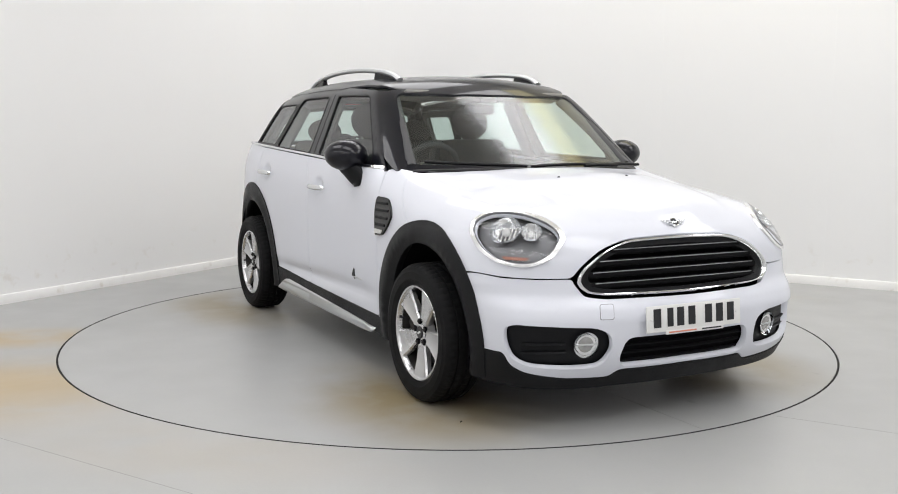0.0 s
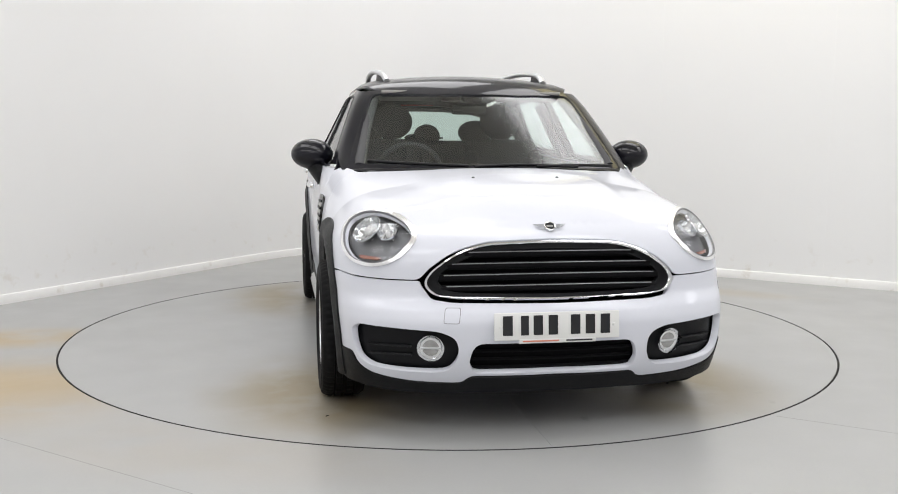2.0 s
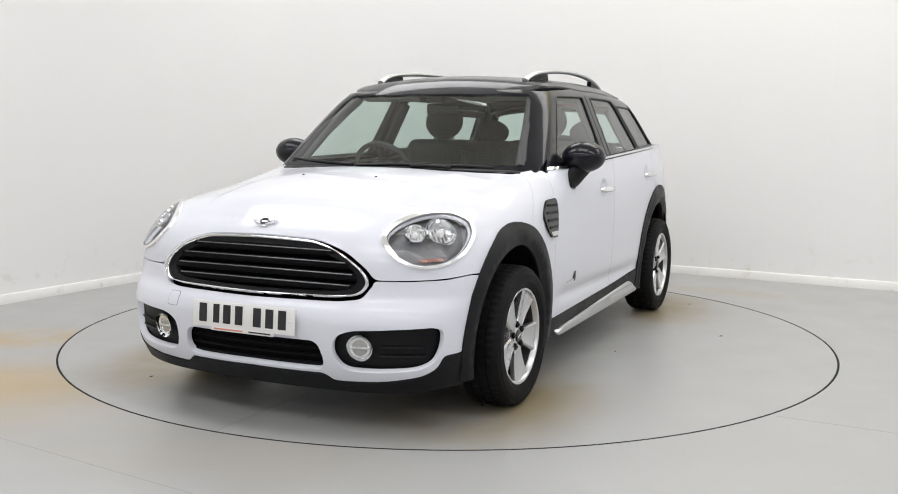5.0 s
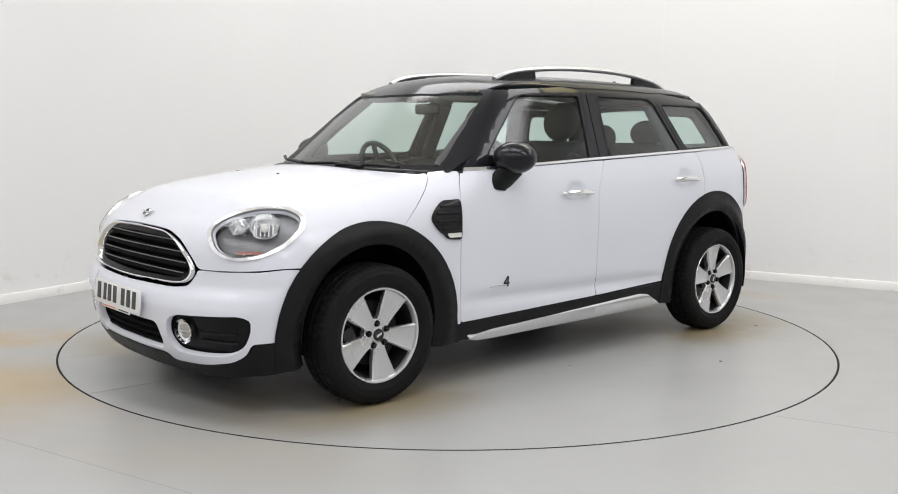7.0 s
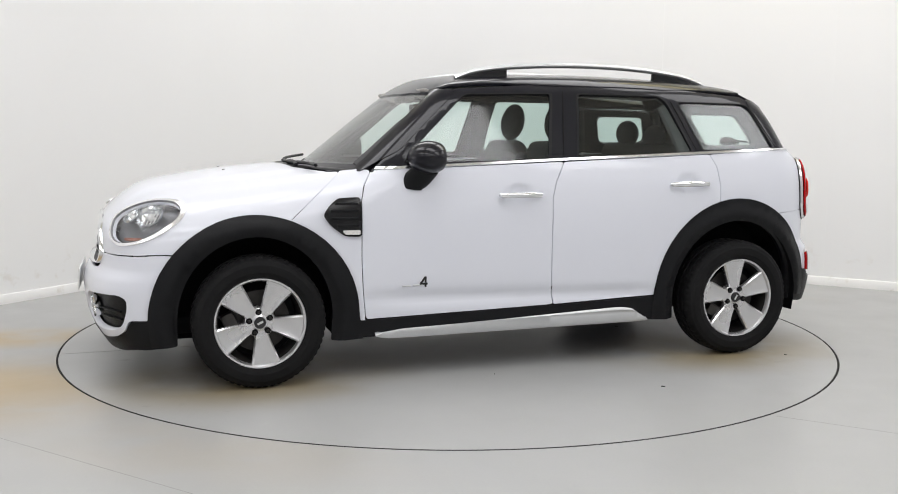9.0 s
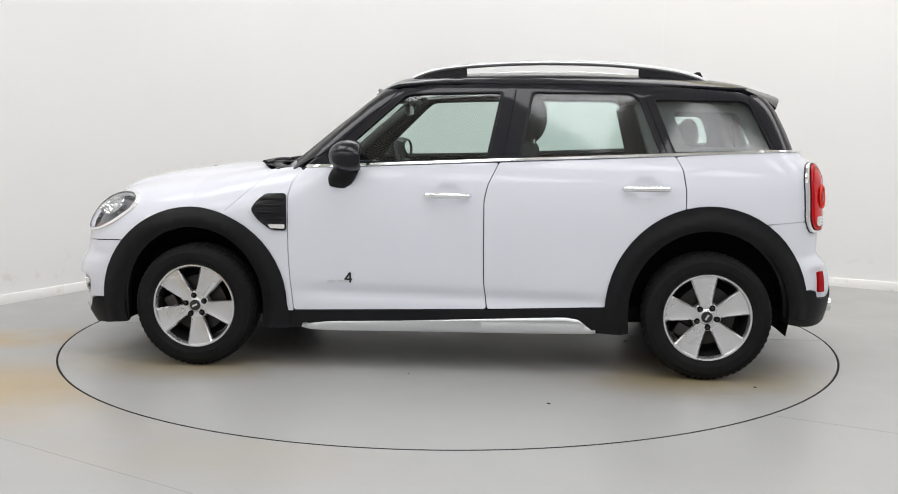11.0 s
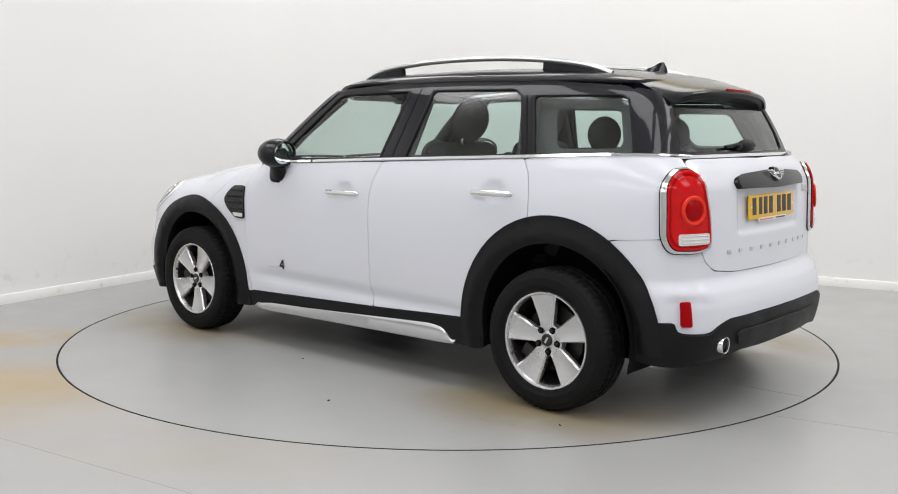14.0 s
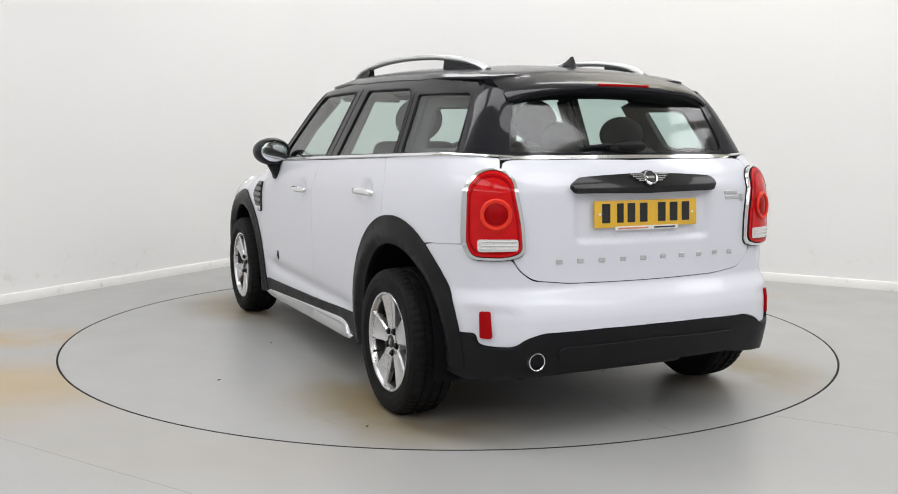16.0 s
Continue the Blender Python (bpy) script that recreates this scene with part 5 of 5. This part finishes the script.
def build_wheels():
    wheel = new("wheel")
    wheel.parent = car
    tagged(wheel, "five-spoke silver alloy wheel with a black tyre")
    prof = [(0.216, 0.082), (0.226, 0.094), (0.238, 0.099), (0.246, 0.1025), (0.249, 0.1045), (0.262, 0.105), (0.284, 0.104), (0.287, 0.1015), (0.304, 0.097), (0.314, 0.086), (0.3195, 0.074), (0.322, 0.056), (0.322, 0.048), (0.313, 0.046), (0.313, 0.040), (0.323, 0.038), (0.3235, 0.012), (0.314, 0.010), (0.314, -0.010), (0.3235, -0.012), (0.323, -0.038), (0.313, -0.040), (0.313, -0.046), (0.322, -0.048), (0.3195, -0.074), (0.304, -0.095), (0.27, -0.104), (0.216, -0.09)]
    part("tyre", lathe(prof, seg=180, ripple=lambda i, k: 0.0045 if 9 <= k <= 12 and i % 3 == 0 or 15 <= k <= 16 and i % 4 == 0 or 19 <= k <= 20 and i % 4 == 2 else 0), RUBBER, wheel, "worn black rubber tyre", 25)
    rim = part("rim", lathe([(0.219, 0.080), (0.222, 0.088), (0.219, 0.092), (0.211, 0.090), (0.206, 0.080), (0.203, 0.066)], seg=72), ALLOY, wheel, "silver alloy rim")
    # the rim's barrel in dark steel: shade behind the spokes, put into the colour
    part("barrel", lathe([(0.203, 0.066), (0.198, 0.050), (0.192, 0.0), (0.190, -0.09)], seg=60), STEEL, wheel, "inner barrel of the rim, coloured dark to imitate shade")
    for k in range(5):
        bm = bmesh.new()
        rows = []
        for r, w, y, th in ((0.030, 0.032, 0.064, 0.03), (0.060, 0.033, 0.070, 0.032), (0.085, 0.037, 0.072, 0.032), (0.120, 0.047, 0.074, 0.03), (0.160, 0.058, 0.079, 0.028), (0.190, 0.066, 0.083, 0.026), (0.209, 0.078, 0.086, 0.022)):
            dish = 0.010 * min(1, max(0, (r - 0.05) / 0.05))
            rows.append([bm.verts.new((dx, yy, r)) for dx, yy in ((-w, y - th), (-w, y - 0.008), (-w * 0.86, y), (-w * 0.45, y - dish * 0.7), (w * 0.45, y - dish * 0.7), (w * 0.86, y), (w, y - 0.008), (w, y - th))])
        for u, v in zip(rows, rows[1:]):
            for j in range(7):
                bm.faces.new((u[j], v[j], v[j + 1], u[j + 1]))
        bm.transform(Matrix.Rotation(radians(72 * k + 18), 4, "Y"))
        part("spoke", bm, ALLOY, rim, "", 28)
    hub = part("hub", lathe([(0, 0.070), (0.030, 0.070), (0.036, 0.066), (0.060, 0.064), (0.072, 0.058), (0.078, 0.03)], seg=40), ALLOY, rim, "alloy hub face")
    cap = part("centre_cap", lathe([(0, 0.077), (0.026, 0.077), (0.029, 0.072), (0.029, 0.066)], seg=28), INK, rim, "black centre cap")
    part("cap_mark", block(0.030, 0.002, 0.010, Matrix.Translation((0, 0.0775, 0)), 0.001, 1), SATIN, rim)
    for k in range(5):
        m = Matrix.Rotation(radians(72 * k + 54), 4, "Y") @ Matrix.Translation((0, 0.0705, 0.053))
        part("lug_hole", lathe([(0.0, 0.001), (0.0135, 0.003), (0.0155, -0.004)], m, 16), DARK, rim, "dark lug hole")
        part("lug_nut", lathe([(0.0, 0.010), (0.006, 0.010), (0.0085, 0.006), (0.0085, 0.0)], m, 6), STEEL, rim)
    part("valve", lathe([(0, 0.0), (0.004, 0.0), (0.004, -0.03)], Matrix.Rotation(radians(54), 4, "Y") @ Matrix.Translation((0, 0.085, 0.196)), 8), INK, rim)
    part("brake_disc", lathe([(0.06, 0.005), (0.075, 0.008), (0.150, 0.008), (0.150, -0.012)], seg=48), STEEL, wheel, "worn steel brake disc")
    part("brake_caliper", block(0.07, 0.07, 0.15, Matrix.Translation((0.125, 0.01, 0.03)), 0.015), STEEL, wheel)
    part("drum_back", lathe([(0, -0.03), (0.185, -0.03)], seg=32), DARK, wheel)
    wheel.matrix_basis = pose(1.323, 0.816, 0.3035, 0, 25, 0)
    for x, y, rz, ry in ((-1.335, 0.812, 0, 60), (1.323, -0.816, 180, 25), (-1.335, -0.812, 180, 40)):
        copy_thing(wheel, pose(x, y, 0.3035, 0, 0, rz) @ pose(0, 0, 0, 0, ry, 0))


def rounded_pad(sx, sy, sz, m, bevel):
    return block(sx, sy, sz, m, bevel, 4)


def build_cabin():
    floor_pan = part("underbody", block(3.6, 1.36, 0.10, Matrix.Translation((0, 0, 0.27)), 0.04), DARK, car, "dark underbody")
    # unseen plates added to stop light leaking onto the floor under the car
    part("floor_pan", block(1.80, 1.68, 0.06, Matrix.Translation((0, 0, 0.235)), 0.02), DARK, car, "dark floor pan added to block light under the car")
    part("front_undertray", block(0.44, 1.20, 0.03, Matrix.Translation((1.72, 0, 0.200)), 0.01), DARK, car, "dark undertray added to block light under the car")
    part("rear_undertray", block(0.34, 1.14, 0.03, Matrix.Translation((-1.78, 0, 0.325)), 0.01), DARK, car, "dark undertray added to block light under the car")
    part("silencer", block(0.26, 0.9, 0.14, Matrix.Translation((-1.72, 0.1, 0.27)), 0.05, 3), STEEL, car, "dull steel silencer")
    part("engine_bay", block(0.85, 1.10, 0.5, Matrix.Translation((1.42, 0, 0.55)), 0.08), DARK, car, "dark engine bay under the bonnet")
    part("boot_floor", block(0.62, 1.14, 0.45, Matrix.Translation((-1.52, 0, 0.58)), 0.06), TRIM, car, "dark boot lining")
    for flip in SIDES:
        s = -1 if flip else 1
        dt = panel("door_trim", [(0.80, 0.30), (0.76, 1.0), (0.0, 1.045), (-1.1, 1.085), (-1.72, 1.105), (-1.70, 0.9), (-0.9, 0.80), (-0.80, 0.34)], "side", TRIM, car, off=-0.075, depth=0.02, r=0.04, step=0.08, flip=flip, label="dark inner door trim")
        for pts in (((-0.33, 1.075), (-0.36, 1.42)), ((-1.10, 1.11), (-1.02, 1.40))):
            p = [on_skin((x, 0.7, z), "side", cabin, off=-0.05).translation for x, z in (pts[0], ((pts[0][0] + pts[1][0]) / 2, (pts[0][1] + pts[1][1]) / 2), pts[1])]
            part("inner_pillar", sweep([Vector((v.x, s * v.y, v.z)) for v in p], 0.055, 0.030, up=Vector((0, 1, 0))), PILLAR, car, "dark inner pillar trim")
        p = [Vector((x, s * y, z)) for x, y, z in ((0.80, 0.68, 1.04), (0.55, 0.62, 1.25), (0.32, 0.555, 1.41))]
        part("inner_pillar", sweep(p, 0.030, 0.030), PILLAR, car, "dark windscreen pillar trim")
    half = [(0.38, 0, 1.5), (0.34, 0.45, 1.5), (0.26, 0.55, 1.5), (-1.0, 0.57, 1.5), (-1.5, 0.52, 1.5), (-1.55, 0, 1.5)]
    panel("headlining", half, "top", LINING, car, field=cabin, off=-0.035, depth=0.0, sym=True, r=0.05, step=0.12, label="grey headlining")
    # dashboard, wheel, screen
    dash = part("dashboard", block(0.42, 1.36, 0.30, Matrix.Translation((0.70, 0, 0.86)) @ Matrix.Rotation(radians(6), 4, "Y"), 0.08, 4), TRIM, car, "dark moulded dashboard")
    part("centre_display", lathe([(0, 0.012), (0.10, 0.012), (0.12, 0.0), (0.12, -0.02)], Matrix.Translation((0.50, 0, 0.93)) @ Matrix.Rotation(radians(90), 4, "Z"), 32), PIANO, dash, "round centre display")
    part("dash_shelf", block(0.30, 1.30, 0.03, Matrix.Translation((0.80, 0, 1.012)), 0.012), TRIM, dash)
    m = Matrix.Translation((0.36, -0.36, 0.98)) @ Matrix.Rotation(radians(-68), 4, "Y")
    ring = [m @ Vector((0.185 * math.cos(a), 0.185 * math.sin(a), 0)) for a in (2 * math.pi * k / 40 for k in range(41))]
    sw = part("steering_wheel", sweep(ring, 0.016, 0.016, up=m.to_3x3() @ Vector((0, 0, 1))), TRIM, car, "black leather steering wheel")
    part("wheel_boss", block(0.15, 0.15, 0.05, m, 0.03, 3), TRIM, sw)
    for a in (0, 180, 270):
        part("wheel_spoke", block(0.12, 0.035, 0.02, m @ Matrix.Rotation(radians(a + 90), 4, "Z") @ Matrix.Translation((0.11, 0, 0)), 0.008), TRIM, sw)
    for y in (0.36, -0.36):
        seat = part("front_seat", rounded_pad(0.50, 0.50, 0.16, Matrix.Translation((-0.05, y, 0.58)) @ Matrix.Rotation(radians(-8), 4, "Y"), 0.06), FABRIC, car, "dark cloth front seat")
        part("seat_back", rounded_pad(0.13, 0.48, 0.60, Matrix.Translation((-0.34, y, 0.88)) @ Matrix.Rotation(radians(-17), 4, "Y"), 0.06), FABRIC, seat)
        for w in (0.21, -0.21):
            part("side_bolster", rounded_pad(0.12, 0.09, 0.50, Matrix.Translation((-0.28, y + w, 0.86)) @ Matrix.Rotation(radians(-17), 4, "Y"), 0.04), FABRIC, seat)
        part("headrest", ball(0.062, 0.135, 0.118, Matrix.Translation((-0.455, y, 1.285)) @ Matrix.Rotation(radians(-10), 4, "Y")), FABRIC, seat)
        for w in (0.06, -0.06):
            part("headrest_post", sweep([(-0.44, y + w, 1.10), (-0.455, y + w, 1.22)], 0.007), CHROME, seat)
    bench = part("rear_bench", rounded_pad(0.50, 1.16, 0.16, Matrix.Translation((-0.92, 0, 0.62)), 0.06), FABRIC, car, "dark cloth rear bench")
    part("bench_back", rounded_pad(0.14, 1.18, 0.56, Matrix.Translation((-1.20, 0, 0.88)) @ Matrix.Rotation(radians(-16), 4, "Y"), 0.06), FABRIC, bench)
    for y, w, z in ((0.36, 0.25, 1.215), (0, 0.20, 1.185), (-0.36, 0.25, 1.215)):
        part("headrest", ball(0.055, w / 2, 0.088, Matrix.Translation((-1.285, y, z))), FABRIC, bench)
        for o in (0.05, -0.05):
            part("headrest_post", sweep([(-1.275, y + o, 1.08), (-1.285, y + o, 1.16)], 0.007), CHROME, bench)
    part("parcel_shelf", block(0.42, 1.16, 0.02, Matrix.Translation((-1.50, 0, 1.075)), 0.008), TRIM, car, "dark parcel shelf")
    mir = part("interior_mirror", rounded_pad(0.03, 0.205, 0.062, Matrix.Translation((0.30, 0, 1.352)), 0.028), PIANO, car, "black rear-view mirror")
    part("mirror_mount", block(0.10, 0.12, 0.05, Matrix.Translation((0.37, 0, 1.412)), 0.02), PLASTIC, mir)
    part("sun_visor", block(0.02, 0.36, 0.13, Matrix.Translation((0.34, 0.34, 1.425)) @ Matrix.Rotation(radians(70), 4, "Y"), 0.008), LINING, car, "grey sun visor")
    part("sun_visor", block(0.02, 0.36, 0.13, Matrix.Translation((0.34, -0.34, 1.425)) @ Matrix.Rotation(radians(70), 4, "Y"), 0.008), LINING, car, "grey sun visor")


build_bonnet()
build_headlamps()
build_grille()
build_front_bumper()
plate("front_number_plate", (2.14, -0.005, 0.458), "nose", 0.52, 0.111, PLATE_W, car, 0.012)
winged_badge((2.02, 0, 0.838), "nose", 0.004, 0.034, car)
build_sides()
build_glasshouse()
build_mirrors()
build_tail()
build_wheels()
build_cabin()


# ---- what moves: the turntable turns and carries the car round ----
TURN = [(0.0, -61.97), (0.5, -64.15), (1.0, -68.31), (1.5, -73.75), (2.0, -79.80), (2.5, -85.72), (3.0, -91.80), (3.5, -97.72), (4.0, -103.75), (4.5, -109.65), (5.0, -115.70), (6.0, -127.30), (7.0, -138.95), (7.5, -144.75), (8.0, -150.75), (8.5, -156.45), (9.0, -162.38), (10.0, -173.95), (11.0, -185.45), (11.5, -191.22), (12.0, -197.18), (12.5, -202.98), (13.0, -208.90), (13.5, -214.70), (14.0, -220.62), (14.5, -226.45), (15.0, -232.40), (15.5, -238.22), (16.0, -244.28)]


def motions():
    spot = Matrix.Translation((-0.067, 0.072, 0.02))  # the car stands a little off the turntable's centre
    walk(turntable, [(t, pose(0, HUB_Y, 0, 0, 0, a)) for t, a in TURN])
    walk(car, [(t, pose(0, 0, 0, 0, 0, a) @ spot) for t, a in TURN])


motions()
